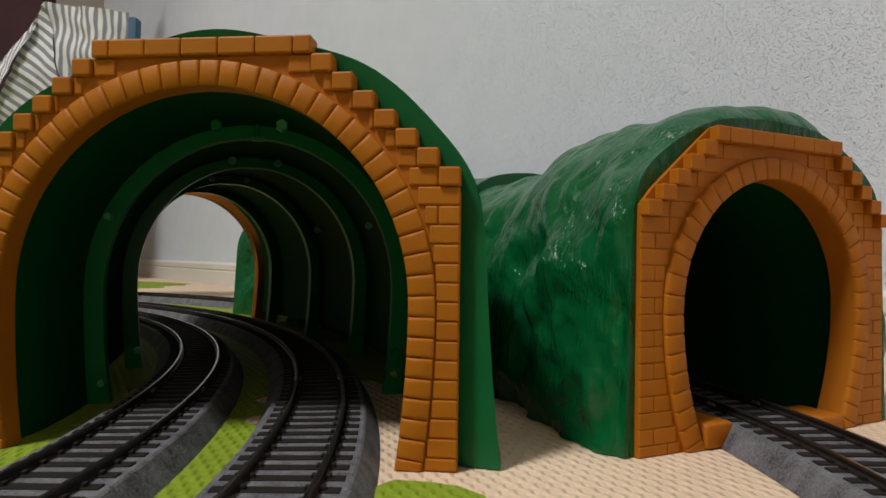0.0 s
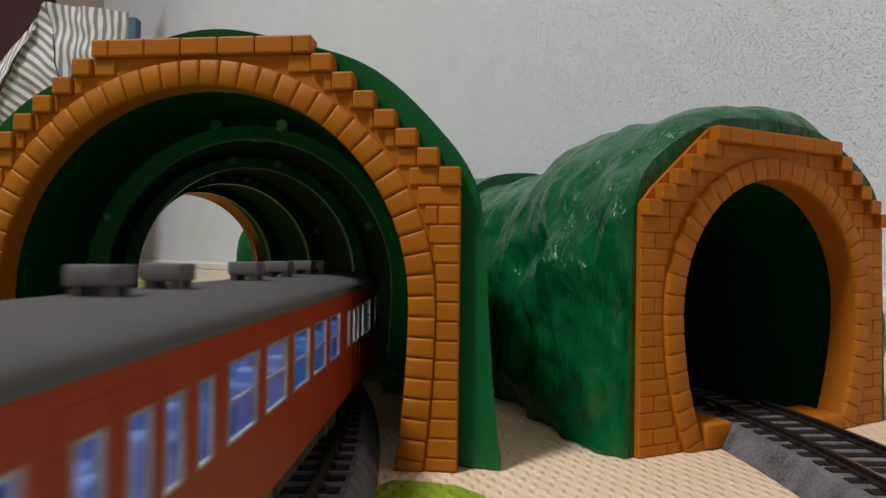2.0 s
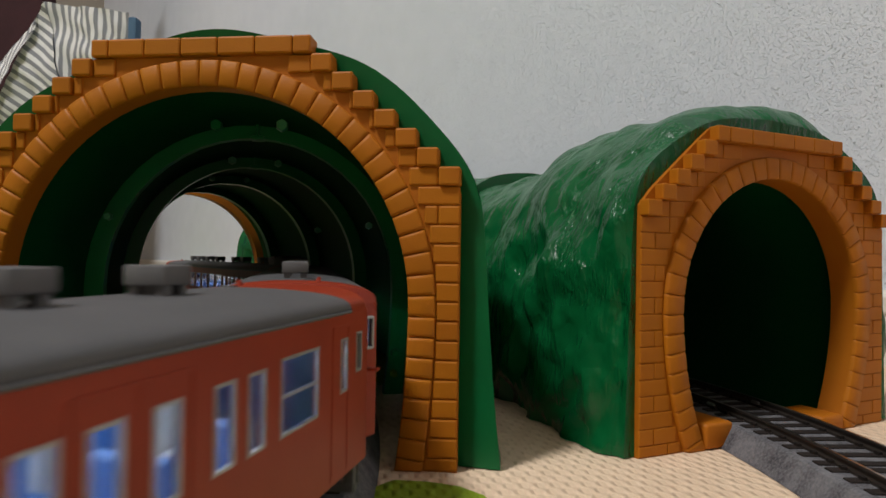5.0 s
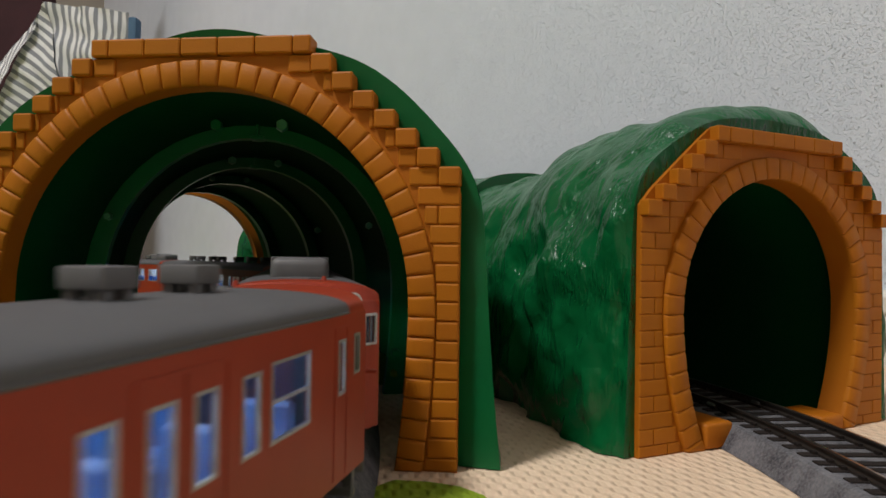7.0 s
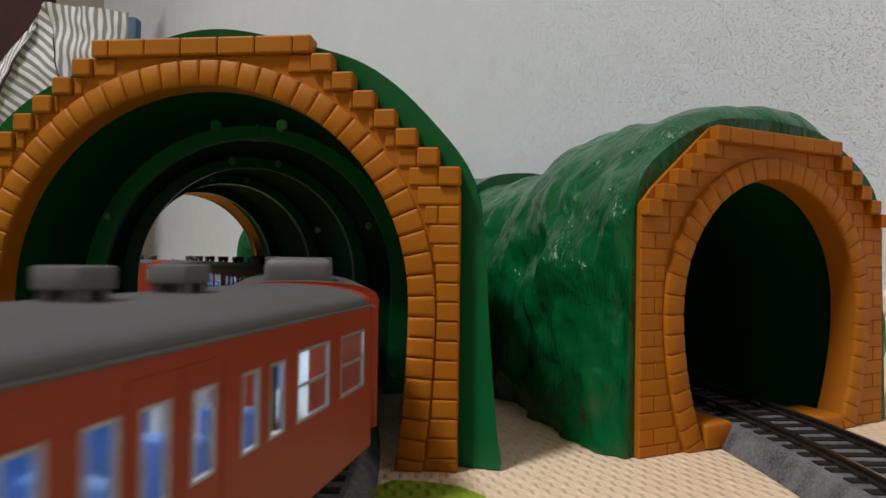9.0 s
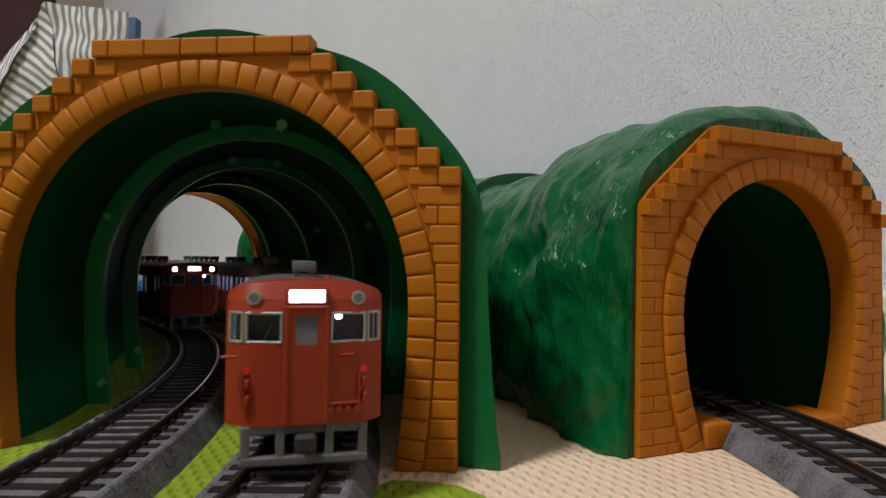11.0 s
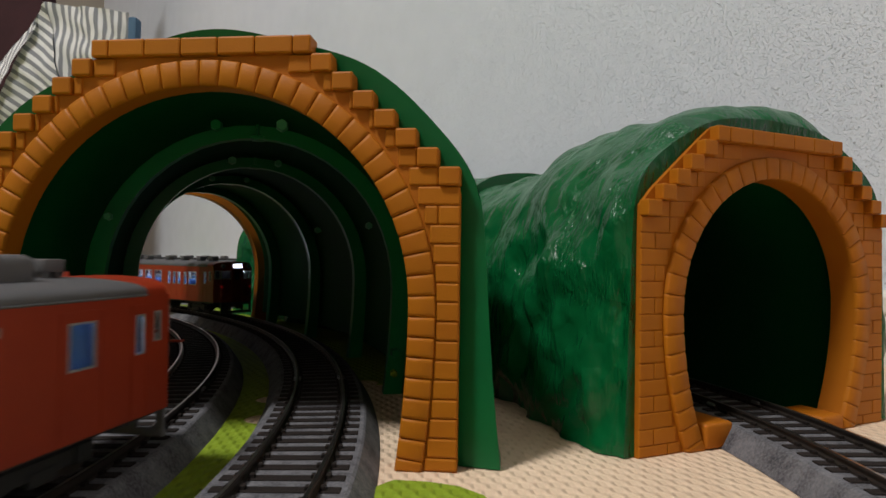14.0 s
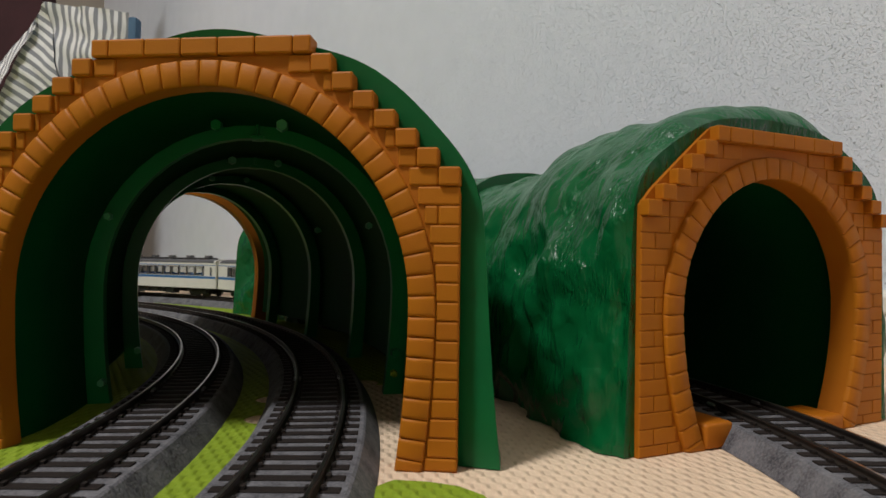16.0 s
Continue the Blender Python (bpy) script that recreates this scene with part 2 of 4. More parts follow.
def plate(name, z0, z1, material, label, grow=0.0):
    bm = bmesh.new()
    q = [W0 - WALL_D * grow, W0 + WALL_D * (LEN + grow), W0 + WALL_D * (LEN + grow) - WN * (DEEP + grow), W0 - WALL_D * grow - WN * (DEEP + grow)]
    q[0], q[1] = q[0] + WN * grow, q[1] + WN * grow
    lo = [bm.verts.new((v.x, v.y, z0)) for v in q]
    hi = [bm.verts.new((v.x, v.y, z1)) for v in q]
    bm.faces.new(lo), bm.faces.new(hi)
    for i in range(4):
        bm.faces.new((lo[i], lo[(i + 1) % 4], hi[(i + 1) % 4], hi[i]))
    return tagged(new(name, mesh_of(name, bm, material)), label, name, kind="structure")


plate("floor", -40, 0, M_BEIGE, "floor covered with beige woven-pattern foam mat", 60)
plate("ceiling", 2300, 2340, M_CEIL, "plain white ceiling", 60)


def baseboard():
    prof = [(0, 0), (9, 0), (9, 27), (7, 28.5), (7, 30), (9, 31.5), (9, 40), (5, 44), (0, 44)]
    bm = bmesh.new()
    rows = []
    for s in (0, LEN):
        b = W0 + WALL_D * s
        rows.append([(b.x - WN.x * u, b.y - WN.y * u, z) for u, z in prof])
    loft(bm, rows, closed=True)
    return tagged(new("baseboard", mesh_of("baseboard", bm, M_BASE)), "white moulded baseboard along the papered wall", "baseboard", kind="structure")


baseboard()

# ---- track ----
TIE_L, TIE_W, TIE_P = 29.0, 3.3, 7.5


def track(name, c, r, a0, a1, label, near):
    """A ring section of track: ballast bed, rails, sleepers; sleepers between the angles in near are separate parts."""
    t = thing(name, label, "track", "model railway tracks")
    n = max(8, int((a1 - a0) / 1.0))
    ang = [a0 + (a1 - a0) * i / n for i in range(n + 1)]
    full = a1 - a0 >= 359.9
    prof = [(-21, 0), (-16.5, 6.6), (-15.8, 7.0), (15.8, 7.0), (16.5, 6.6), (21, 0)]
    bm = bmesh.new()
    loft(bm, [[ring(c, r + u, a, z + 0.2) for u, z in prof] for a in ang])
    part("roadbed", bm, M_BALLAST, t, "grey ballast-textured plastic roadbed", smooth=True, sharp=25)
    for s in (-1, 1):
        g = s * 8.9
        bm = bmesh.new()
        pr = [(-1.1, 7.2), (-1.1, 7.9), (-0.35, 8.3), (-0.35, 9.2), (-0.65, 9.3), (-0.65, 9.8), (-0.38, 10), (0.38, 10), (0.65, 9.8), (0.65, 9.3), (0.35, 9.2), (0.35, 8.3), (1.1, 7.9), (1.1, 7.2)]
        vs = loft(bm, [[ring(c, r + g + u, a, z) for u, z in pr] for a in ang])
        bm.faces.ensure_lookup_table()
        for f in bm.faces:
            if all(v.co.z > 9.95 for v in f.verts):
                f.material_index = 1
        part("rail", bm, [M_RAIL, M_RAILTOP], t, "dark-sided steel rail with a worn bright head")
    bm = bmesh.new()
    box(bm, -TIE_L / 2, TIE_L / 2, -TIE_W / 2, TIE_W / 2, 6.8, 7.5, 0.15)
    for s in (-1, 1):
        for q in (-1, 1):
            box(bm, s * 8.9 + q * 1.75 - 0.55, s * 8.9 + q * 1.75 + 0.55, -0.9, 0.9, 7.4, 8.3)
    tie = mesh_of("sleeper", bm, M_TIE)
    step = math.degrees(TIE_P / r)
    rest = bmesh.new()
    k = 0
    a = a0
    while a < a1 - step * 0.5:
        if near[0] <= a <= near[1]:
            x, y, _ = ring(c, r, a)
            part("sleeper", tie, None, t, m=at(x, y, 0.1, 0, 0, a))
        else:
            i, o, h = r - TIE_L / 2, r + TIE_L / 2, math.degrees(TIE_W / 2 / r)
            top = [rest.verts.new(ring(c, q, a + e, 7.6)) for q, e in ((i, -h), (o, -h), (o, h), (i, h))]
            bot = [rest.verts.new(ring(c, q, a + e, 7.1)) for q, e in ((i, -h), (o, -h), (o, h), (i, h))]
            rest.faces.new(top)
            for j in range(4):
                rest.faces.new((top[j], top[(j + 1) % 4], bot[(j + 1) % 4], bot[j]))
        a += step
    tagged(part("sleepers", rest, M_TIE, t), kind="stuff")
    # rail joiners where the sections meet
    for ja in (11.0 + (0 if r < 560 else 1.5),) if r < 700 else ():
        for s in (-1, 1):
            for q in (-1, 1):
                bm = bmesh.new()
                box(bm, -0.5, 0.5, -2.0, 2.0, 8.0, 9.1, 0.2)
                x, y, _ = ring(c, r + s * 8.9 + q * 1.0, ja)
                part("rail_joiner", bm, M_SILVER, t, m=at(x, y, 0, 0, 0, ja))
    return t


track("curved_track", CA, RA, 0, 360, "curved track, inner of the pair, dark sleepers on grey roadbed", (-8, 60))
track("curved_track", CA, RB, 0, 360, "curved track, outer of the pair, dark sleepers on grey roadbed", (-8, 60))
track("curved_track", CD, RD, 19.5, 350.9, "wide curved track running past the far tunnel mouth", (0, 0))
track("curved_track", (-218.0, 165.0), 330.0, 0.0, 24.0, "curved track running into the single-track tunnel", (0, 24))
track("straight_track", (112.0 - 20000.0, 165.0), 20000.0, -0.81, 0.0, "straight track in front of the single-track tunnel", (-0.5, 0.1))


# ---- foam mat tiles ----
def knobs(p, q, n, r, side):
    """Points from p to q with n round puzzle knobs to one side (side 1: left of the way, -1: right), alternating."""
    p, q = Vector(p), Vector(q)
    d = (q - p).normalized()
    nrm = Vector((-d.y, d.x))
    L = (q - p).length / n
    out = []
    for i in range(n):
        s = side if i % 2 == 0 else -side
        c = p + d * (L * (i + 0.5)) + nrm * s * r * 0.55
        out.append(tuple(p + d * (L * i)))
        for k in range(11):
            a = radians(-125 + 250 * k / 10)
            out.append(tuple(c + nrm * s * r * math.cos(a) + d * r * math.sin(a)))
    return out


def mat_tile(points, z, material, label):
    bm = bmesh.new()
    vs = [bm.verts.new((x, y, z)) for x, y in points]
    f = bm.faces.new(vs)
    r = bmesh.ops.extrude_face_region(bm, geom=[f])
    for v in r["geom"]:
        if isinstance(v, bmesh.types.BMVert):
            v.co.z = 0.05
    bmesh.ops.triangulate(bm, faces=bm.faces)
    return tagged(new("foam_mat", mesh_of("foam_mat", bm, material)), label, "foam mat", "play mat tiles")


edge = [(-900, -350), (14, -350), (14, 60)]
edge += knobs((14, 60), (14, 126), 3, 8, -1)
edge += [(14, 150), (11, 158), (5, 164), (-3, 167), (-12, 168), (-14, 166)]
edge += [(-20, 158), (-44, 158)]
edge += knobs((-58, 221.75), (-68, 284.0), 4, 7.5, 1)
edge += knobs((-68, 289), (40, 302), 5, 7, -1)
edge += [(40, 620), (-300, 760), (-900, 760)]
mat_tile(edge, 0.5, M_LIME, "lime green woven-pattern foam mat with puzzle edges")
mat_tile([(-760, 1080), (-500, 1080)] + knobs((-500, 1080), (-500, 1260), 4, 10, -1) + [(-500, 1262), (-760, 1400)], 0.5, M_LIME,
         "lime green foam mat tile near the wall")


# ---- tunnels ----
def horse(rw, zc, base, off=0.0, n=48, ztop=None):
    """A horseshoe arch from the left foot to the right foot, as (w, z)."""
    rz = ztop or rw
    pts = []
    m = n // 4
    for i in range(m):
        z = zc * i / m
        t = (zc - z) / zc
        pts.append((-(rw + off - (rw - base) * t * t), z))
    for i in range(n - 2 * m + 1):
        a = math.pi * (1 - i / (n - 2 * m))
        pts.append(((rw + off) * math.cos(a), zc + (rz + off) * math.sin(a)))
    pts += [(-w, z) for w, z in reversed(pts[:m])]
    return pts


def resample(poly, n):
    acc = [0.0]
    for a, b in zip(poly, poly[1:]):
        acc.append(acc[-1] + math.dist(a, b))
    out, j = [], 0
    for i in range(n + 1):
        s = acc[-1] * i / n
        while j < len(poly) - 2 and acc[j + 1] < s:
            j += 1
        t = (s - acc[j]) / max(1e-9, acc[j + 1] - acc[j])
        out.append(tuple(poly[j][k] + (poly[j + 1][k] - poly[j][k]) * t for k in range(2)))
    return out


def soften(pts, times):
    for _ in range(times):
        pts = [pts[0]] + [((p[0] + 2 * q[0] + r[0]) / 4, (p[1] + 2 * q[1] + r[1]) / 4) for p, q, r in zip(pts, pts[1:], pts[2:])] + [pts[-1]]
    return pts


def hill_profile(hw, sh, top, th, flare):
    half = [(-hw - flare, 0), (-hw - flare * 0.6, sh * 0.35), (-hw, sh * 0.95), (-hw * 0.93, sh * 1.06), (-hw * 0.8, sh + (top - sh) * 0.42), (-hw * 0.66, sh + (top - sh) * 0.66),
            (-hw * 0.5, sh + (top - sh) * 0.83), (-th, sh + (top - sh) * 0.92), (0, top)]
    return soften(resample(half + [(-w, z) for w, z in reversed(half[:-1])], 120), 14)


class Way:
    """The centre line of a tunnel: a plane at its mouth, then rays of a circle."""

    def __init__(self, c, r, a0, mouth=None):
        self.c, self.r, self.a0, self.mouth = c, r, a0, mouth

    def place(self, a, w, z):
        x, y, _ = ring(self.c, self.r + w, a)
        if self.mouth and a < self.a0 + 6:
            mx, my, yaw = self.mouth
            t = min(1, max(0, (a - self.a0) / 6))
            px, py = mx + w * math.cos(radians(yaw)), my + w * math.sin(radians(yaw))
            x, y = px + (x - px) * t, py + (y - py) * t
        return (x, y, z)


def relief(p, amp):
    """Rocky moulded relief: broad folds that run down the slope, and small facets."""
    v = Vector(p)
    a = noise.noise(v / 30 + Vector((3.1, 7.7, 1.3)))
    b = noise.noise(Vector((v.x / 14, v.y / 14, v.z / 19)) + Vector((9.2, 1.1, 4.0)))
    c = noise.noise(Vector((v.x / 6.5, v.y / 6.5, v.z / 9)))
    up = min(1, max(0, (v.z - 55) / 35))
    return amp * ((0.95 - 0.45 * up) * a + (0.75 - 0.55 * up) * b + (0.26 - 0.14 * up) * c)


def tunnel_segment(t, way, a0, a1, hill, arch, amp, lift, n=26, lip=4.0, outside=None):
    """One moulded shell piece: outer hillside, inner lining and the two end rims."""
    bm = bmesh.new()
    rows_o, rows_i = [], []
    for i in range(n + 1):
        f = i / n
        a = a0 + (a1 - a0) * f
        env = min(1.0, min(f, 1 - f) * 7 + 0.0)
        hl = hill(a)
        row = []
        for j, (w, z) in enumerate(hl):
            p = Vector(way.place(a, w, z))
            cx, cy, _ = way.place(a, 0, 0)
            d = (p - Vector((cx, cy, 40))).normalized()
            k = relief(p, amp) * env
            if z < 18:
                k = max(k, -2.0)
            p2 = p + d * k
            p2.z = max(lift, p2.z)
            row.append(tuple(p2))
        rows_o.append(row)
        wide = 1.0 + (0.06 * max(0.0, 1 - (a - way.a0) / 4.5) if way.mouth else 0.0)
        rows_i.append([way.place(a, w * wide, max(lift, z)) for w, z in arch])
        if i == 0 and way.mouth and a < way.a0 + 0.1:
            yaw = radians(way.mouth[2])
            rows_o[-1] = [(x + lip * math.sin(yaw), y - lip * math.cos(yaw), z) for x, y, z in rows_o[-1]]
    loft(bm, rows_o)
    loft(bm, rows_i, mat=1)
    k = len(arch) - 1
    for rows in ((rows_o[0], rows_i[0]), (rows_o[-1], rows_i[-1])):
        o = [rows[0][round(i * (len(rows[0]) - 1) / k)] for i in range(k + 1)]
        loft(bm, [o, list(rows[1])])
    part("shell_segment", bm, [outside or M_ROCK, M_GREEN_SHADED], t, smooth=True, sharp=55)


def rib(t, way, a, arch_in, arch_out, thick, seam=True):
    """The bolted flange inside a joint: two half arches with a seam at the crown."""
    h = math.degrees(thick / 2 / way.r)
    k = len(arch_in)
    mid = k // 2
    for lo, hi in ((0, mid), (mid, k - 1)):
        bm = bmesh.new()
        rows = []
        for i in range(lo, hi + 1):
            w0, z0 = arch_in[i]
            w1, z1 = arch_out[i]
            rows.append([way.place(a - h, w0, max(.3, z0)), way.place(a - h, w1, max(.3, z1)), way.place(a + h, w1, max(.3, z1)), way.place(a + h, w0, max(.3, z0))])
        loft(bm, rows, closed=True)
        bm.faces.new([v for v in bm.verts][:4])
        bm.faces.new([v for v in bm.verts][-4:])
        # flange in the lightened copy of the hill plastic
        part("rib_flange", bm, M_GREEN_LIT, t, smooth=True, sharp=30)


def portal(t, m, c, a, top_w, steps, top_z, rw, zc, base, depth=9.5, feet=False, rz=None, ring_t=7.6, pitch=5.61):
    """An orange portal: back plate with an arch, arch stones, stepped and coursed bricks; each brick a part."""
    pt = part("portal_plate", bmesh.new(), M_BRICK2, t, "orange plastic tunnel portal with moulded brickwork")
    pt.matrix_basis = m
    dx = a * c
    hw = top_w / 2 + steps * dx
    sh = top_z - steps * c
    arch = horse(rw, zc, base, 0, 64, rz)
    front = 1.0 if feet else 0.0      # plane of the plate behind the bricks
    poly = [(-hw, 0), (-hw, sh - c), (-top_w / 2, top_z - c), (top_w / 2, top_z - c), (hw, sh - c), (hw, 0)]
    if feet:
        poly = [(-hw, 0), (-hw, sh - 0.5), (-top_w / 2, top_z - 0.5), (top_w / 2, top_z - 0.5), (hw, sh - 0.5), (hw, 0)]

    def outer(p):
        d = Vector((p[0], p[1] - zc))
        best = None
        for (x0, z0), (x1, z1) in zip(poly, poly[1:]):
            ex, ez = x1 - x0, z1 - z0
            det = d.x * -ez + ex * d.y
            if abs(det) < 1e-9:
                continue
            k = (x0 * -ez + ex * (z0 - zc)) / det
            s = (d.x * (z0 - zc) - d.y * x0) / det
            if k > 0 and -1e-6 <= s <= 1 + 1e-6 and (best is None or k < best):
                best = k
        if best is None:
            return (math.copysign(hw, p[0]), p[1])
        return (d.x * best, zc + d.y * best)
    out = []
    for p in arch:
        if p[1] < zc * 0.98:
            out.append((math.copysign(hw, p[0]), p[1]))
        else:
            out.append(outer(p))
    bm = bmesh.new()
    rows = []
    for (wi, zi), (wo, zo) in zip(arch, out):
        rows.append([(wi, front, zi), (wo, front, zo), (wo, front + depth * 0.42, zo), (wi, depth, zi)])
    loft(bm, rows, closed=True)
    pt.data = mesh_of("portal_plate", bm, M_BRICK2, True, 35)
    # arch stones
    pts_i = resample(arch, 3000)
    pts_o = []
    for j, (w, z) in enumerate(pts_i):
        (w0, z0), (w1, z1) = pts_i[max(0, j - 60)], pts_i[min(3000, j + 60)]
        d = math.hypot(w1 - w0, z1 - z0)
        pts_o.append((w - (z1 - z0) / d * ring_t, max(0.2, z + (w1 - w0) / d * ring_t)))
    length_i = sum(math.dist(p, q) for p, q in zip(arch, arch[1:]))
    unit = pitch / length_i * 3000
    half = math.ceil(1500 / unit)
    slit, proud = (0.006, 0.9) if feet else (0.008, 1.5)
    for i in range(-half, half):
        f0, f1 = max(0.0, 1500 + (i + slit) * unit), min(3000.0, 1500 + (i + 1 - slit) * unit)
        if f1 - f0 < unit * 0.2:
            continue
        bm = bmesh.new()
        rows = []
        for k, back in ((0.0, 0.75), (0.035, 0.35), (0.11, 0.06), (0.2, 0.0), (0.5, 0.0), (0.8, 0.0), (0.89, 0.06), (0.965, 0.35), (1.0, 0.75)):
            j = min(3000, max(0, round(f0 + (f1 - f0) * k)))
            (wi, zi), (wo, zo) = pts_i[j], pts_o[j]
            y1, b = -proud + back * (0.6 if feet else 1.0), 0.7 if feet else 0.45
            rows.append([(wi, front + 0.2, zi), (wi, y1 + b, zi), (wi + (wo - wi) * 0.07, y1, zi + (zo - zi) * 0.07), (wi + (wo - wi) * 0.93, y1, zi + (zo - zi) * 0.93), (wo, y1 + b, zo), (wo, front + 0.2, zo)])
        loft(bm, rows, closed=True)
        vs = list(bm.verts)
        bm.faces.new(vs[:6]), bm.faces.new(vs[-6:])
        part("arch_stone", bm, M_BRICK, pt, m=Matrix(), smooth=True, sharp=60)

    gap = 0.05 if feet else 0.06

    def brick(w0, w1, z0, z1, y):
        if w1 - w0 < 1.0:
            return
        bm = bmesh.new()
        box(bm, w0 + gap, w1 - gap, y, 5.0 if y < -1 and not feet else front + 0.6, z0 + gap, z1 - gap, 0.42 if feet else 0.6, 2)
        part("brick", bm, M_BRICK, pt, m=Matrix())

    def ring_edge(z):
        """Half width of the arch stones' outer edge at height z."""
        best = 0.0
        for w, q in pts_o:
            if abs(q - z) < 1.2:
                best = max(best, abs(w))
        return best
    rows_n = int(math.ceil(top_z / c))
    random.seed(5)
    for k in range(rows_n):
        z1 = top_z - k * c
        z0 = max(0.2, z1 - c)
        if z1 - z0 < 1.5:
            continue
        edge_w = top_w / 2 + min(k, steps) * dx
        inner = max(ring_edge(z0 + 0.5), ring_edge(z1 - 0.5)) if z0 < zc else min(ring_edge(z0 + 0.4) or 0, 999)
        if zc + rw + ring_t < z0:
            inner = 0.0
        if k == 0:
            n = 7
            cuts = [-top_w / 2, -top_w / 2 + 5.4] + [-top_w / 2 + 5.4 + (top_w - 10.8) / 5 * i for i in range(1, 5)] + [top_w / 2 - 5.4, top_w / 2]
            for u, v in zip(cuts, cuts[1:]):
                brick(u, v, z0, z1, -2.5 if feet else -1.9)
            continue
        for s in (-1, 1):
            o = edge_w
            if k <= steps:
                u0, u1 = sorted((s * (o - dx), s * o))
                brick(u0, u1, z0, z1, -2.5 if feet else -1.9)
                o -= dx
            length = 2 * dx
            first = dx if k % 2 else length
            if inner == 0.0 and s == 1:
                continue
            stop = inner if inner else -o
            while o - stop > 1.0:
                w = min(first, o - stop)
                if 0 < o - stop - w < dx * 0.45:
                    w = o - stop
                u0, u1 = sorted((s * (o - w), s * o))
                brick(u0, u1, z0, z1, 0.55 if feet else -0.7)
                o -= w
                first = length
    if feet:
        for s in (-1, 1):
            bm = bmesh.new()
            u0, u1 = sorted((s * (base - 11), s * (base + 1)))
            box(bm, u0, u1, -1.5, depth + 6, 0.2, 8.4 if s < 0 else 5.6, 1.2, 2)
            part("portal_foot", bm, M_BRICK2, pt, m=Matrix(), smooth=True, sharp=50)
    return pt


def plug(t, way, a, w, z, material, r=2.2, yaw=0.0):
    """A solid hexagonal plug that stands for a moulded bolt hole on a flange."""
    bm = bmesh.new()
    bmesh.ops.create_cone(bm, cap_ends=True, segments=6, radius1=r, radius2=r * 0.85, depth=3.2)
    x, y, z = way.place(a, w, z)
    part("bolt_socket", bm, material, t, m=at(x, y, z, 90, 0, a + yaw))


def crown_tab(t, way, a):
    """The upright web where two half shells meet at the crown, with flared shoulders below."""
    bm = bmesh.new()
    for w0, w1, z0, z1 in ((-0.5, 0.5, 107.5, 115.0), (-2.6, 2.6, 107.0, 108.6)):
        box(bm, w0, w1, -4.0, 3.0, z0, z1, 0.4, 2)
    x, y, _ = way.place(a, 0, 0)
    part("crown_web", bm, M_GREEN_LIT, t, m=at(x, y, 0, 0, 0, a), smooth=True)


# Pale tint paints the light in bolt holes; lime shows the mat behind.
M_HOLE_LIT = shader("lit_green_socket", (0.10, 0.42, 0.22), 0.4, color2=(0.08, 0.36, 0.18), scale=90)
# double-track tunnel
big = thing("double_track_tunnel", "green moulded plastic hill tunnel with orange brick portals over two tracks", "toy tunnel")
WL = Way(CA, 575.7, 5.06, (-70.5, 190.8, -6.3))
ARCH_L = horse(64.2, 46.0, 62.0, 0.0, 48, 67.0)
RIB_I, RIB_O = horse(57.0, 46.0, 53.8, 0.0, 48, 61.5), horse(64.0, 46.0, 61.7, 0.0, 48, 66.8)
cuts = [5.06, 13.0, 22.0, 31.0, 41.0]


def hill_big(a):
    k = 1.0 + 0.02 * math.sin(a * 0.7)
    right = [(12, 127), (30, 121.5), (45, 119), (58, 110.5), (69, 98.5), (83, 83), (86, 30), (89, 0)]
    left = [(-82, 0), (-80, 30), (-80, 83), (-66, 101), (-54, 110), (-42, 115), (-30, 118), (-12, 126)]
    return [(w * k, z * k) for w, z in soften(resample(left + [(0, 128.5)] + right, 96), 12)]


for a0, a1 in zip(cuts, cuts[1:]):
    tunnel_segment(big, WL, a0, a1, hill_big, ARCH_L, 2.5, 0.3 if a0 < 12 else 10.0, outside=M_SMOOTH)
for a in (13.0, 22.0, 31.0, 38.5):
    rib(big, WL, a, RIB_I, RIB_O, 5.0)
    crown_tab(big, WL, a)
for a, w, z, mt, r in ((11.0, 10.6, 109.8, 1, 2.6), (11.0, -13.6, 108.6, 0, 2.4), (12.4, 57.6, 9.8, 2, 1.7), (12.4, 58.2, 18.5, 0, 2.2), (12.4, -55.0, 73.5, 1, 1.6), (12.4, -56, 9.2, 1, 1.6),
                       (20.6, 11.2, 108.9, 1, 2.1), (20.6, -12.3, 109.0, 1, 2.3), (17.2, 53.6, 75.0, 1, 1.9), (21.2, -56.0, 10.0, 1, 1.9),
                       (29.8, 8.0, 109.6, 1, 2.0), (29.8, -14.0, 109.0, 1, 2.1), (28.6, 53.6, 77.0, 1, 2.3)):
    plug(big, WL, a, w, z, (M_GREEN_LIT, M_HOLE_LIT, M_LIME)[mt], r)
portal(big, at(-71.3, 183.8, 0, 0, 0, -6.3), 5.38, 1.1438, 66.8, 7, 122.3, 62.3, 46.0, 59.0, depth=6.0)
portal(big, at(*ring(CA, 575.7, 42.3), 0, 0, 42.3 + 180), 5.38, 1.1438, 66.8, 7, 122.3, 62.3, 46.0, 59.0, depth=6.0)
# single-track tunnels on the outer circle
WR = Way(CD, 872.0, 12.7, (110.96, 217.65, 24.84))
ARCH_R = horse(43.2, 44.0, 35.5, 4.0, 48)
small = thing("single_track_tunnel", "green moulded plastic rock tunnel with orange brick portal", "toy tunnel", "single-track tunnels")


def dome(hw, top, n):
    pts = []
    for k in range(91):
        t = math.pi * (1 - k / 90)
        c, s = math.cos(t), math.sin(t)
        pts.append((math.copysign(abs(c) ** (2 / n), c) * hw, abs(s) ** (2 / n) * top))
    return resample(pts, 120)


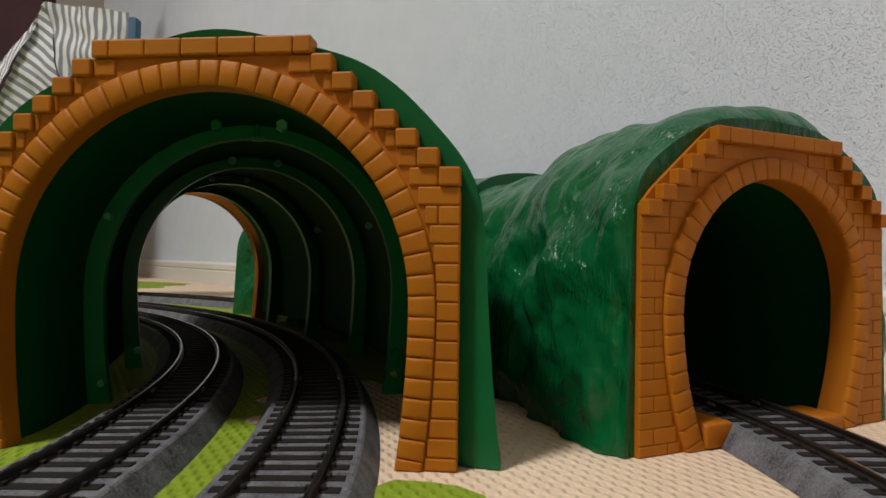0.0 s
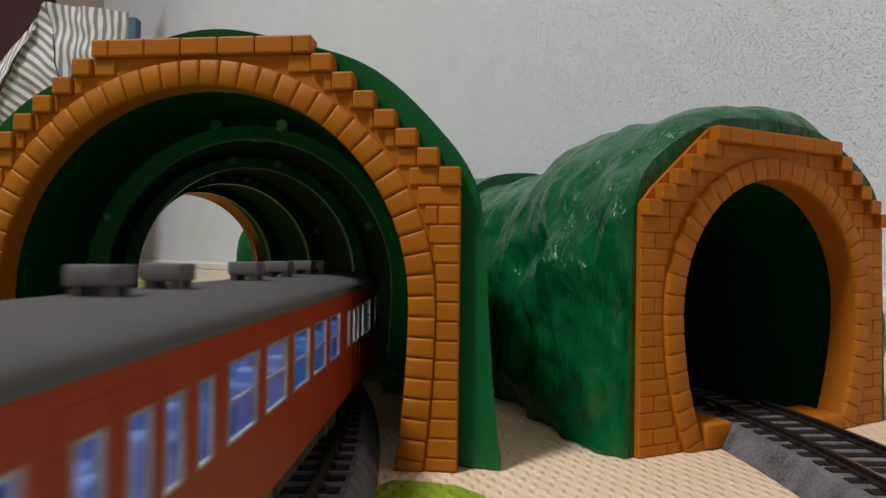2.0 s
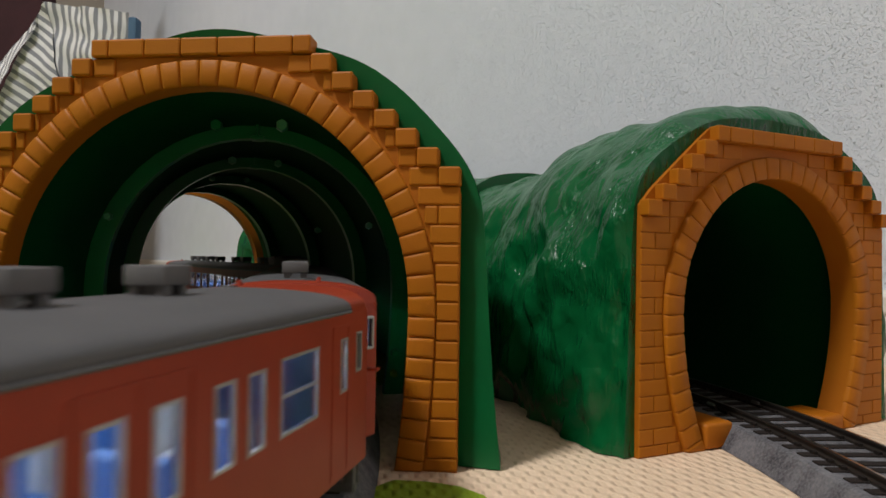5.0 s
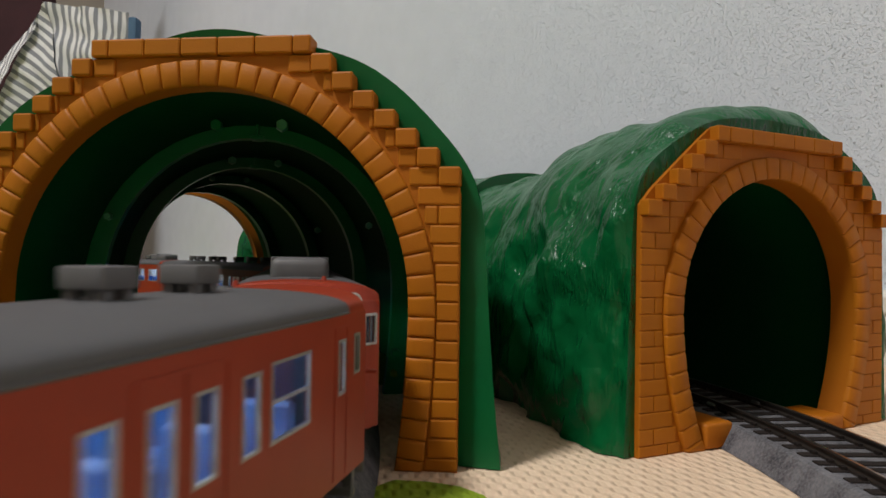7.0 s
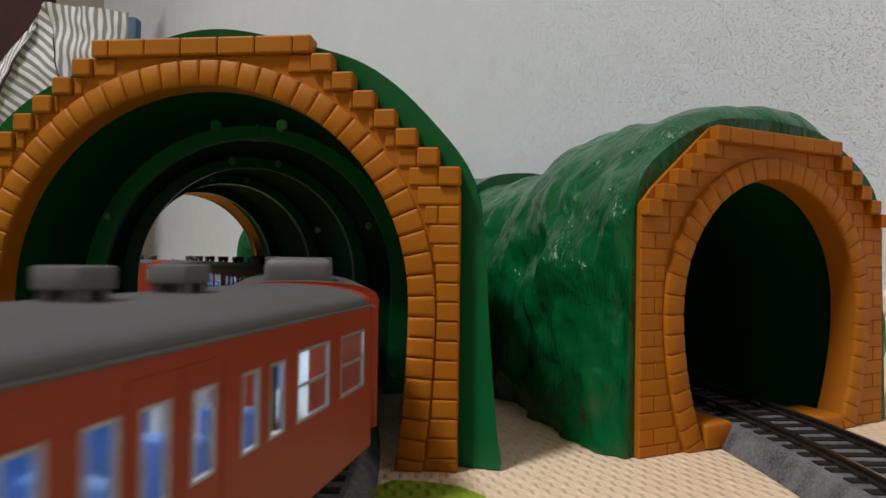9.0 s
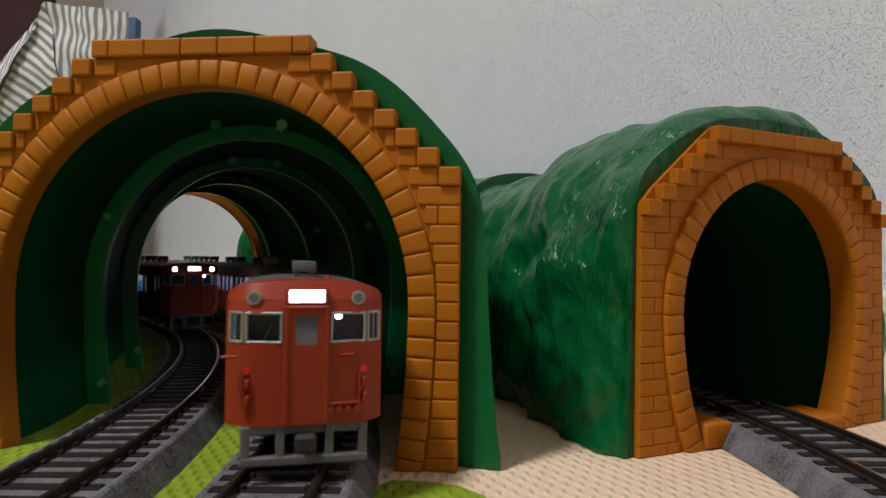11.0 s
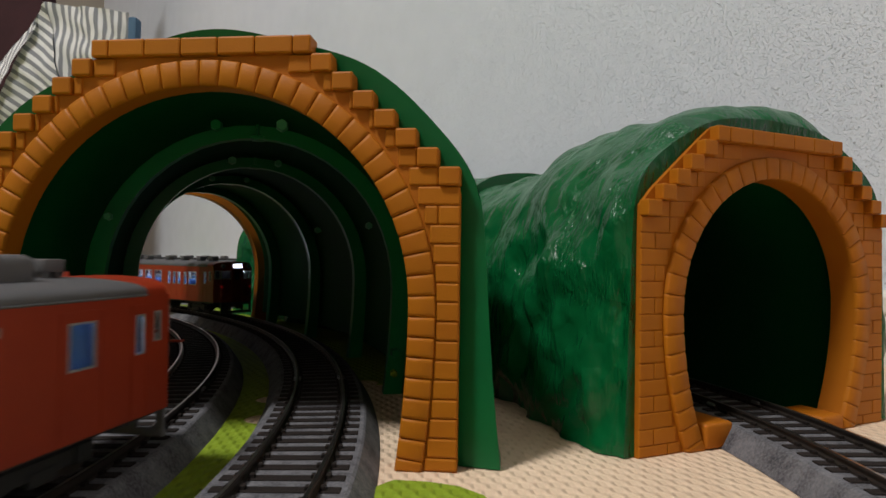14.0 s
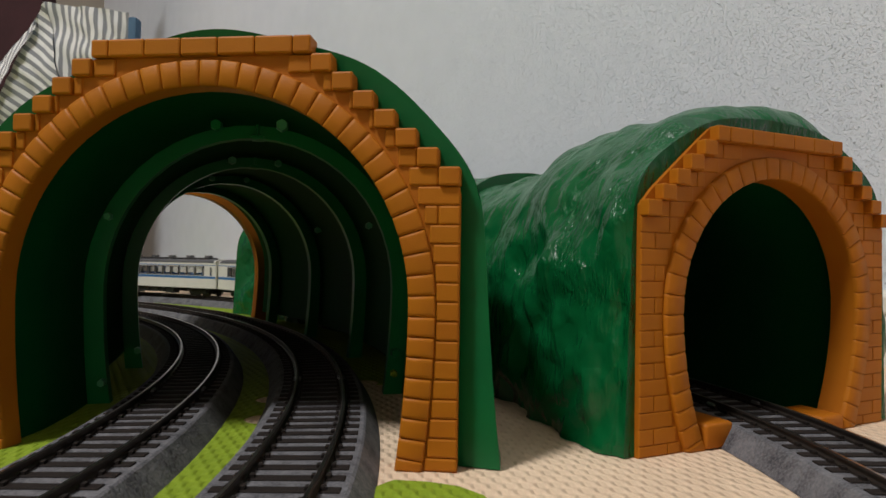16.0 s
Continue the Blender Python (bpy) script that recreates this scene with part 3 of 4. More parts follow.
def hill_small(a):
    """Follows the portal's outline at the mouth, a round dome behind it, and a lower back."""
    d = min(1, max(0, (a - 12.9) / 2.2))
    d = d * d * (3 - 2 * d)
    e = min(1, max(0, (a - 18.6) / 1.6))
    near = hill_profile(60.3, 84, 108, 28, 3)
    far = dome(69 - 4 * e, 115 - 10 * e, 2.7)
    return [(p[0] + (q[0] - p[0]) * d, p[1] + (q[1] - p[1]) * d) for p, q in zip(near, far)]


for a0, a1 in ((12.7, 19.2), (19.2, 25.3)):
    tunnel_segment(small, WR, a0, a1, hill_small, ARCH_R, 6.5, 0.3, 64, 2.4)
portal(small, at(112.85, 213.57, 0, 0, 0, 24.84), 4.9445, 1.1438, 61.0, 5, 102.5, 42.3, 44.0, 32.6, feet=True, rz=43.3, ring_t=7.4, pitch=5.7)
WR2 = Way(CD, 880.0, 25.5)
small2 = thing("single_track_tunnel", "green moulded plastic tunnel behind, reaching towards the far bend", "toy tunnel", "single-track tunnels")
for a0, a1 in ((25.7, 33), (33, 41), (41, 49.4)):
    tunnel_segment(small2, WR2, a0, a1, lambda a: hill_profile(64, 78, 114, 26, 4), ARCH_R, 6.0, 0.3, 26)
portal(small2, at(*ring(CD, 880.0, 25.4), 0, 0, 25.4), 4.9445, 1.1438, 60.5, 5, 102.1, 45.2, 44.0, 34.5)


# ---- striped cushion and the things behind it ----
def stripes():
    m = bpy.data.materials.new("grey_white_striped_cotton")
    m.use_nodes = True
    nt = m.node_tree
    b = nt.nodes["Principled BSDF"]
    b.inputs["Roughness"].default_value = 0.9
    uv = nt.nodes.new("ShaderNodeUVMap")
    sep = nt.nodes.new("ShaderNodeSeparateXYZ")
    nt.links.new(uv.outputs[0], sep.inputs[0])
    fr = nt.nodes.new("ShaderNodeMath")
    fr.operation = "FRACT"
    nt.links.new(sep.outputs[0], fr.inputs[0])
    st = nt.nodes.new("ShaderNodeMapRange")
    st.inputs[1].default_value, st.inputs[2].default_value = 0.45, 0.52
    nt.links.new(fr.outputs[0], st.inputs[0])
    mix = nt.nodes.new("ShaderNodeMix")
    mix.data_type = "RGBA"
    mix.inputs[6].default_value, mix.inputs[7].default_value = (0.23, 0.24, 0.27, 1), (0.72, 0.72, 0.73, 1)
    nt.links.new(st.outputs[0], mix.inputs[0])
    nt.links.new(mix.outputs[2], b.inputs["Base Color"])
    wv = nt.nodes.new("ShaderNodeTexNoise")
    wv.inputs["Scale"].default_value = 900
    bp = nt.nodes.new("ShaderNodeBump")
    bp.inputs["Strength"].default_value, bp.inputs["Distance"].default_value = 0.4, 0.001
    nt.links.new(wv.outputs["Fac"], bp.inputs["Height"])
    nt.links.new(bp.outputs[0], b.inputs["Normal"])
    return m


M_STRIPE = stripes()


def cloth_patch(bm, uvl, corners, u, n=30, fold=9.0):
    """A bilinear patch TL, TR, BR, BL with soft folds; u: stripe coordinate at the four corners."""
    tl, tr, br, bl = [Vector(c) for c in corners]
    grid = []
    for i in range(n + 1):
        row = []
        for j in range(n + 1):
            s, t = j / n, i / n
            p = tl * (1 - s) * (1 - t) + tr * s * (1 - t) + br * s * t + bl * (1 - s) * t
            soft = min(1, 6 * s * (1 - s) + 6 * t * (1 - t))
            p.y += (fold * noise.noise(Vector((p.x / 40, p.z / 60, 0))) + 4.0 * noise.noise(Vector((p.x / 13 + p.z / 30, p.z / 22, 3.0)))) * soft
            p.x += 3.5 * noise.noise(Vector((p.x / 30, p.z / 34, 7.0))) * soft
            uu = u[0] * (1 - s) * (1 - t) + u[1] * s * (1 - t) + u[2] * s * t + u[3] * (1 - s) * t
            row.append((bm.verts.new(p), uu))
        grid.append(row)
    for i in range(n):
        for j in range(n):
            q = (grid[i][j], grid[i][j + 1], grid[i + 1][j + 1], grid[i + 1][j])
            f = bm.faces.new([v for v, _ in q])
            for lp, (_, uu) in zip(f.loops, q):
                lp[uvl].uv = (uu, 0.5)


def cushion():
    t = thing("striped_cushion", "grey and white striped cotton cushion cover with blue hem", "cushion")
    Y = 760.0

    K = 1.0

    def px(x, z, y=Y):
        return (x * K, y * K, EYE_Z + (z - EYE_Z) * K)
    bm = bmesh.new()
    uvl = bm.loops.layers.uv.new("UVMap")
    cloth_patch(bm, uvl, (px(-486, 362), px(-383, 350), px(-383, 180), px(-440, 180)), (0, 11.5, 12.5, 4.0))
    part("cover_front", bm, M_STRIPE, t, smooth=True)
    bm = bmesh.new()
    uvl = bm.loops.layers.uv.new("UVMap")
    cloth_patch(bm, uvl, (px(-494, 345), px(-485, 361, 759), px(-440, 180, 754), px(-560, 180)), (17.2, 19.0, 7.2, 0.0))
    part("cover_side", bm, M_STRIPE, t, smooth=True)
    bm = bmesh.new()
    uvl = bm.loops.layers.uv.new("UVMap")
    cloth_patch(bm, uvl, (px(-545, 285, 765), px(-490, 352, 764), px(-498, 320, 752), px(-560, 190, 752)), (7, 0, 0.4, 8.0))
    part("cover_edge", bm, M_STRIPE, t, smooth=True)
    bm = bmesh.new()
    box(bm, -383, -373, 757, 772, 180, 344, 2, 2)
    part("hem", bm, M_NAVY, t, "blue cotton hem", smooth=True)
    bm = bmesh.new()
    box(bm, -500, -380, 768, 778, 0.4, 330, 4, 3)
    part("filling", bm, M_NAVY, t, "folded bedding under the cover", smooth=True)
    return t


cushion()


def chest():
    t = thing("folding_screen", "dark maroon panel standing behind the bedding", "panel")
    bm = bmesh.new()
    box(bm, -1180, -756, 1200, 1222, 0.4, 900, 4, 2)
    part("body", bm, M_MAROON, t)
    bm = bmesh.new()
    box(bm, -1170, -766, 1194, 1199.5, 20, 880, 2, 1)
    part("door", bm, M_MAROON, t)
    return t


chest()
# ---- trains ----
# Dark blue stands in for the unlit cab behind the windscreens.
M_BULK_SHADE = shader("shade_blue_partition", (0.012, 0.018, 0.06), 0.4, color2=(0.008, 0.012, 0.045), scale=300)
CAR_L, CAR_W = 252.0, 36.0
Z0, ZE, ZR = 10.6, 39.2, 43.6      # body bottom, eaves, roof crown above the rail top


def wall_panel(length, z0, z1, holes, thick=0.9, extra=()):
    """A side wall along x with rectangular holes (x0, x1, z0, z1), as a bmesh; y from 0 to thick."""
    xs = sorted({0.0, length, *extra, *[h[0] for h in holes], *[h[1] for h in holes]})
    zs = sorted({z0, z1, *[h[2] for h in holes], *[h[3] for h in holes]})
    bm = bmesh.new()
    grid = {}
    for x in xs:
        for z in zs:
            grid[x, z] = bm.verts.new((x, 0, z))
    for x0, x1 in zip(xs, xs[1:]):
        for a, b in zip(zs, zs[1:]):
            cx, cz = (x0 + x1) / 2, (a + b) / 2
            if any(h[0] < cx < h[1] and h[2] < cz < h[3] for h in holes):
                continue
            bm.faces.new((grid[x0, a], grid[x1, a], grid[x1, b], grid[x0, b]))
    r = bmesh.ops.extrude_face_region(bm, geom=list(bm.faces))
    for v in r["geom"]:
        if isinstance(v, bmesh.types.BMVert):
            v.co.y += thick
    return bm


WZ0, WZ1 = 23.8, 35.0
SZ0, SZ1 = 23.9, 34.4
LAYOUT_A = [(3.2, 6.0, 28, 35.4, "cab"), (10.2, 13.4, 25.5, 35.0, "cab"), (24.6, 36.9, WZ0, WZ1, "wide")]
LAYOUT_A += [(x, x + 4.5, SZ0, SZ1, "slim") for x in (39.7, 49.5, 57.0, 65.5)]
LAYOUT_A += [(80.7 + 16.7 * i, 93.2 + 16.7 * i, WZ0, WZ1, "wide") for i in range(5)]
LAYOUT_A += [(x, x + 4.5, SZ0, SZ1, "slim") for x in (165.0, 173.5, 181.0, 189.5, 200.0, 207.5)]
LAYOUT_A += [(216.3, 229.0, WZ0, WZ1, "wide"), (234.3, 247.0, WZ0, WZ1, "wide")]
DOORS_A = [(9.4, 14.8), (47.4, 63.3), (179.3, 196.0)]
LAYOUT_C = [(3.2, 6.0, 28, 35.4, "cab"), (10.2, 13.4, 25.5, 35.0, "cab"), (29.0, 33.6, SZ0, SZ1, "slim")]
LAYOUT_C += [(37.5 + 17.6 * i, 49.5 + 17.6 * i, WZ0, WZ1, "wide") for i in range(6)]
LAYOUT_C += [(144.5, 148.2, SZ0, SZ1, "slim"), (154.3, 166.5, WZ0, WZ1, "wide"), (174, 178.5, 34.0, 35.8, "slim"), (195, 203, 25.0, 35.0, "pane"), (216.0, 219.4, 25.5, 35.0, "cab"), (223.0, 225.8, 28, 35.4, "cab")]
DOORS_C = [(9.4, 14.8), (20, 31), (193, 205), (214.9, 220.4)]


def setback(y):
    """How far the cab front curves back at a distance y from its middle."""
    y = abs(y)
    return 0.6 * (y / 11.0) ** 2 if y < 11 else 0.6 + 5.2 * ((y - 11.0) / 7.0) ** 1.6


NOSE = 6.0      # the cab front stands this far before the frame of the car


def lean(z):
    return 0.30 * max(0.0, z - 36.5) ** 1.25


def roof_profile(n=14):
    pts = []
    for i in range(n + 1):
        a = math.pi * (1 - i / n)
        s = math.sin(a)
        pts.append((CAR_W / 2 * math.cos(a), ZE + (ZR - ZE) * s ** 0.6))
    return pts


def cab_end(car, x, s, sign, lights, lens):
    """The driver's front at x, facing s along x."""
    face = part("cab_front", bmesh.new(), M_RED, car, "vermilion driver's cab front")
    mid = CAR_W / 2
    spans = [(-17.0, -14.2), (-13.4, -5.6), (5.6, 13.4), (14.2, 17.0)]
    holes = [(mid + u, mid + v, 29.6, 36.2) for u, v in spans] + [(15.6, 20.4, 28.0, 35.4)]
    bm = wall_panel(CAR_W, Z0, ZE, holes, 1.0, [mid + k * 1.5 for k in range(-11, 12) if abs(k) > 7])
    top = roof_profile(24)
    tz = [(y, z) for y, z in top if z > ZE + 0.01 or abs(y) > 17.9]
    loft(bm, [[(mid + y, 0, ZE) for y, z in tz], [(mid + y, 0, ZE + (z - ZE) * 0.6) for y, z in tz], [(mid + y, 0, z) for y, z in tz]])
    for v in bm.verts:
        v.co.y += setback(v.co.x - mid) + lean(v.co.z)
    m = at(x + NOSE * s, 0, 0, 0, 0, 90 * s) @ at(-CAR_W / 2, 0, 0)
    face.data = mesh_of("cab_front", bm, M_RED, True, 30)
    face.matrix_basis = m
    # gangway door and its frame
    bm = bmesh.new()
    box(bm, 12.9, 14.0, -0.9, 0.4, Z0 + 0.2, 37.6, 0.25)
    box(bm, 22.0, 23.1, -0.9, 0.4, Z0 + 0.2, 37.6, 0.25)
    box(bm, 12.9, 23.1, -0.9, 0.4, 37.0, 38.0, 0.25)
    part("door_frame", bm, M_RED, face, m=Matrix())
    bm = wall_panel(8.0, Z0 + 0.3, 37.0, [(1.6, 6.4, 29.0, 35.6)], 0.5)
    part("gangway_door", bm, M_RED, face, m=at(14.0, -0.35, 0))
    bm = bmesh.new()
    box(bm, 15.4, 20.6, -0.1, 0.1, 28.8, 35.8)
    part("door_window", bm, M_LENS, face, "dark blue door window", m=Matrix())
    for n, (u, v) in enumerate(spans):
        p, q = Vector((mid + u, setback(u))), Vector((mid + v, setback(v)))
        w = (q - p).length / 2
        c2, yaw = (p + q) / 2, math.degrees(math.atan2(q.y - p.y, q.x - p.x))
        place = at(c2.x, c2.y + 0.1, 0, 0, 0, yaw)
        bm = bmesh.new()
        for k in (-1, 1):
            box(bm, k * w - 0.32, k * w + 0.32, -0.4, 0.3, 29.4, 36.4, 0.15)
            zz = 29.6 if k < 0 else 36.2
            box(bm, -w, w, -0.4, 0.3, zz - 0.32, zz + 0.32, 0.15)
        part("windscreen_frame", bm, M_SILVER, face, m=place)
        bm = bmesh.new()
        box(bm, -w, w, -0.12, 0.12, 29.6, 36.2)
        g = part("windscreen", bm, M_GLASS, face, m=place @ at(0, 0.3, 0))
        g.visible_shadow = False
        if n in (1, 2):
            bm = bmesh.new()
            cyl(bm, 0.16, 0, 4.2, 6, Matrix.Translation((0, -0.7, 29.9)) @ Matrix.Rotation(radians(-62), 4, "Y"))
            part("wiper", bm, M_DARK, face, m=place)
    # glowing block for the cabin LED light that leaks into the cab
    bm = bmesh.new()
    box(bm, mid + 6.6, mid + 8.2, 2.6, 3.6, 34.6, 35.8, 0.3)
    part("cab_lamp", bm, M_LED, face, "small white glow of leaked cabin light", m=Matrix())
    bm = bmesh.new()
    box(bm, mid - 15.5, mid + 15.5, 5.2, 5.8, 26.0, 29.2, 0.2)
    part("dashboard", bm, M_INNER, face, m=Matrix())
    # destination sign
    bm = bmesh.new()
    box(bm, 13.2, 22.8, -0.5, 4.0, 38.0, 42.2, 0.7, 2)
    part("sign_box", bm, M_RED, face, m=Matrix())
    bm = bmesh.new()
    box(bm, 14.0, 22.0, -0.75, -0.4, 38.7, 41.6, 0.15)
    part("destination_sign", bm, sign, face, "white destination sign", m=Matrix())
    for k in (-1, 1):
        cx = CAR_W / 2 + k * 11.8
        bm = bmesh.new()
        cyl(bm, 2.0 if lights is M_HEAD else 1.6, -1.0, 4.0, 18, Matrix.Translation((cx, 2.0, 39.7)) @ Matrix.Rotation(radians(90), 4, "Z"))
        hl = part("headlight", bm, M_RED if lights is M_HEAD else M_SILVER, face, m=Matrix(), smooth=True)
        bm = bmesh.new()
        cyl(bm, 1.5 if lights is M_HEAD else 1.05, -1.3, -0.8, 18, Matrix.Translation((cx, 2.0, 39.7)) @ Matrix.Rotation(radians(90), 4, "Z"))
        part("lens", bm, lights, hl, m=Matrix(), smooth=True)
        cx = CAR_W / 2 + k * 13.2
        bm = bmesh.new()
        cyl(bm, 0.85, -0.8, 1.0, 12, Matrix.Translation((cx, 1.6, 23.2)) @ Matrix.Rotation(radians(90), 4, "Z"))
        part("tail_lamp", bm, lens, face, m=Matrix(), smooth=True)
        # handrails, steps and jumper fittings
        bm = bmesh.new()
        box(bm, cx - 1.2, cx - 0.7, 0.0, 1.2, 15, 22.5, 0.15)
        box(bm, cx - 0.2, cx + 0.9, 0.0, 2.2, 15.5, 17.8, 0.3)
        box(bm, cx - 0.4, cx + 0.8, 0.0, 2.2, 19.2, 21.4, 0.3)
        box(bm, cx - 5.5, cx - 1.8 if k < 0 else cx - 2.2, -0.25, 1.4, 26.3, 26.9, 0.2)
        part("grab_rail", bm, M_RED, face, m=Matrix())
    bm = bmesh.new()
    box(bm, 22.5, 30.5, -0.6, 1.2, 15.2, 15.8, 0.1)
    for k in range(4):
        cyl(bm, 0.75, -0.9, 0.6, 8, Matrix.Translation((23.6 + k * 2.0, 0, 14.2)) @ Matrix.Rotation(radians(90), 4, "Z"))
    part("jumper_sockets", bm, M_RED, face, m=Matrix(), smooth=True)
    # horn and roof hatch behind the cab
    bm = bmesh.new()
    cyl(bm, 1.1, 0, 2.2, 10, Matrix.Translation((CAR_W / 2 + 5.5, 13.0, ZR - 1.2)) @ Matrix.Rotation(radians(-90), 4, "Y"), 0.4)
    part("horn", bm, M_RED, face, m=Matrix(), smooth=True)
    bm = bmesh.new()
    box(bm, CAR_W / 2 + 2.0, CAR_W / 2 + 5.0, 19.0, 21.0, ZR - 1.4, ZR + 0.25, 0.3)
    part("roof_hatch", bm, M_DARK, face, m=Matrix())
    # snow plough skirt and coupler
    bm = bmesh.new()
    for u in (-13.2, -5.5, 5.5, 13.2):
        box(bm, CAR_W / 2 + u - 1.0, CAR_W / 2 + u + 1.0, 0.5, 2.0, 3.0, Z0, 0.2)
    box(bm, 3.6, CAR_W - 3.6, 0.3, 2.2, 1.6, 3.8, 0.4)
    box(bm, 3.6, CAR_W - 3.6, 0.9, 2.2, 8.6, Z0, 0.3)
    part("front_skirt", bm, M_GREY, face, "grey front guard", m=Matrix())
    bm = bmesh.new()
    box(bm, CAR_W / 2 - 1.6, CAR_W / 2 + 1.6, -4.0, 8.0, 6.0, 9.0, 0.5)
    box(bm, CAR_W / 2 - 2.4, CAR_W / 2 + 2.4, -4.6, -1.5, 5.4, 9.6, 0.7)
    part("coupler", bm, M_DARK, face, m=Matrix())


def plain_end(car, x, s, paint):
    face = part("car_end", bmesh.new(), paint, car, "painted gangway end wall")
    bm = wall_panel(CAR_W, Z0, ZE, [(13.5, 22.5, Z0 + 1, 34.5)], 1.0)
    bm.faces.new([bm.verts.new((CAR_W / 2 + y, 0.0, z)) for y, z in roof_profile()])
    face.data = mesh_of("car_end", bm, paint)
    face.matrix_basis = at(x, 0, 0, 0, 0, 90 * s) @ at(-CAR_W / 2, 0, 0)
    bm = bmesh.new()
    box(bm, 12.2, 13.6, -2.2, 0.2, Z0, 36, 0.3)
    box(bm, 22.4, 23.8, -2.2, 0.2, Z0, 36, 0.3)
    box(bm, 12.2, 23.8, -2.2, 0.2, 34.6, 36.2, 0.3)
    part("gangway_bellows", bm, M_DARK, face, m=Matrix())
    bm = bmesh.new()
    for u in (1.2, CAR_W - 1.2):
        bm = bmesh.new()
        box(bm, u - 0.9, u + 0.9, -0.9, 0.2, Z0, ZE - 1, 0.3)
        part("corner_post", bm, paint, face, m=Matrix())
    for zz in (16, 21.5, 27, 32):
        bm = bmesh.new()
        box(bm, 28.5, 31.0, -1.8, 0.2, zz, zz + 1.1, 0.25)
        part("end_step", bm, paint, face, m=Matrix())
    bm = bmesh.new()
    box(bm, 6.5, 7.3, -0.9, 0.2, Z0, 36, 0.2)
    part("end_pipe", bm, paint, face, m=Matrix())
    bm = bmesh.new()
    box(bm, CAR_W / 2 - 1.4, CAR_W / 2 + 1.4, -4.2, 8.0, 6.0, 8.6, 0.5)
    part("coupler", bm, M_DARK, face, m=Matrix())


MESHES = {}


def shared(key, make):
    if key not in MESHES:
        MESHES[key] = make()
    return MESHES[key]


def window_parts(car, kind, x0, x1, z0, z1, side, body=M_SILVER):
    w, h = x1 - x0, z1 - z0
    key = (kind, round(w, 2), round(h, 2))

    def frame_mesh():
        bm = bmesh.new()
        t = 0.45
        for a, b, c, d in ((0, w, 0, t), (0, w, h - t, h), (0, t, t, h - t), (w - t, w, t, h - t)):
            box(bm, a, b, -0.15, 0.5, c, d)
        if kind == "wide":
            box(bm, t, w - t, 0.0, 0.45, h * 0.5 - 0.22, h * 0.5 + 0.22)
        return mesh_of("window_frame", bm, body)

    def pane_mesh():
        bm = bmesh.new()
        box(bm, 0.4, w - 0.4, 0.3, 0.5, 0.4, h - 0.4)
        return mesh_of("pane", bm, M_GLASS)
    if side > 0:
        m = at(x0, -CAR_W / 2, z0)
    else:
        m = at(x1, CAR_W / 2, z0, 0, 0, 180)
    fr = part("window_frame", shared(key + ("f", body.name), frame_mesh), None, car, m=m)
    g = part("pane", shared(key + ("p",), pane_mesh), None, fr, m=Matrix())
    g.visible_shadow = False


def bogie(car, x):
    bm = bmesh.new()
    for s in (-1, 1):
        box(bm, -15, 15, s * 11 - 1, s * 11 + 1, 3.5, 7.5, 0.5)
        box(bm, -4, 4, s * 11.6 - 1, s * 11.6 + 1, 2.0, 5.5, 0.5)
        for u in (-11, 11):
            box(bm, u - 2.4, u + 2.4, s * 11.8 - 1.2, s * 11.8 + 1.2, 3.4, 8.0, 0.5)
    box(bm, -5, 5, -11, 11, 5, 11, 0.3)
    b = part("bogie", bm, M_DARK, car, m=at(x, 0, 0))
    for u in (-11, 11):
        bm = bmesh.new()
        for s in (-1, 1):
            cyl(bm, 5.3, s * 8.3 - 1.0, s * 8.3 + 1.0, 20, Matrix.Translation((u, 0, 5.3)) @ Matrix.Rotation(radians(90), 4, "Z"))
        cyl(bm, 1.0, -9, 9, 8, Matrix.Translation((u, 0, 5.3)) @ Matrix.Rotation(radians(90), 4, "Z"))
        part("wheelset", bm, M_RAIL, b, "dark metal wheels on an axle", m=Matrix(), smooth=True)


def vent(car, x, y=0.0, w=6.4, d=6.6):
    def make():
        bm = bmesh.new()
        box(bm, -w / 2, w / 2, -d / 2, d / 2, 1.5, 4.4, 0.35, 2)
        for u in (-w / 2 + 1.4, w / 2 - 1.4):
            for v in (-d / 2 + 1.2, d / 2 - 1.2):
                box(bm, u - 0.8, u + 0.8, v - 0.8, v + 0.8, -0.8, 1.8)
        return mesh_of("roof_vent", bm, M_GREY, True, 40)
    part("roof_vent", shared(("vent", w, d), make), None, car, m=at(x, y, ZR - 0.2))


def cooler(car, x, w=21.0, d=16.0):
    def make():
        bm = bmesh.new()
        box(bm, -w / 2, w / 2, -d / 2, d / 2, -2.0, 6.0, 2.2, 3)
        box(bm, -w / 2 + 0.6, w / 2 - 0.6, -d / 2 - 0.6, d / 2 + 0.6, -2.6, -0.6, 0.3)
        for u in (-0.35,):
            box(bm, u, u + 0.7, -d / 2 - 0.15, d / 2 + 0.15, -1.8, 6.2, 0.1)
        return mesh_of("cooling_unit", bm, M_GREY, True, 40)
    part("cooling_unit", shared(("cool", w), make), None, car, "grey roof cooling unit", m=at(x, 0, ZR - 0.8))


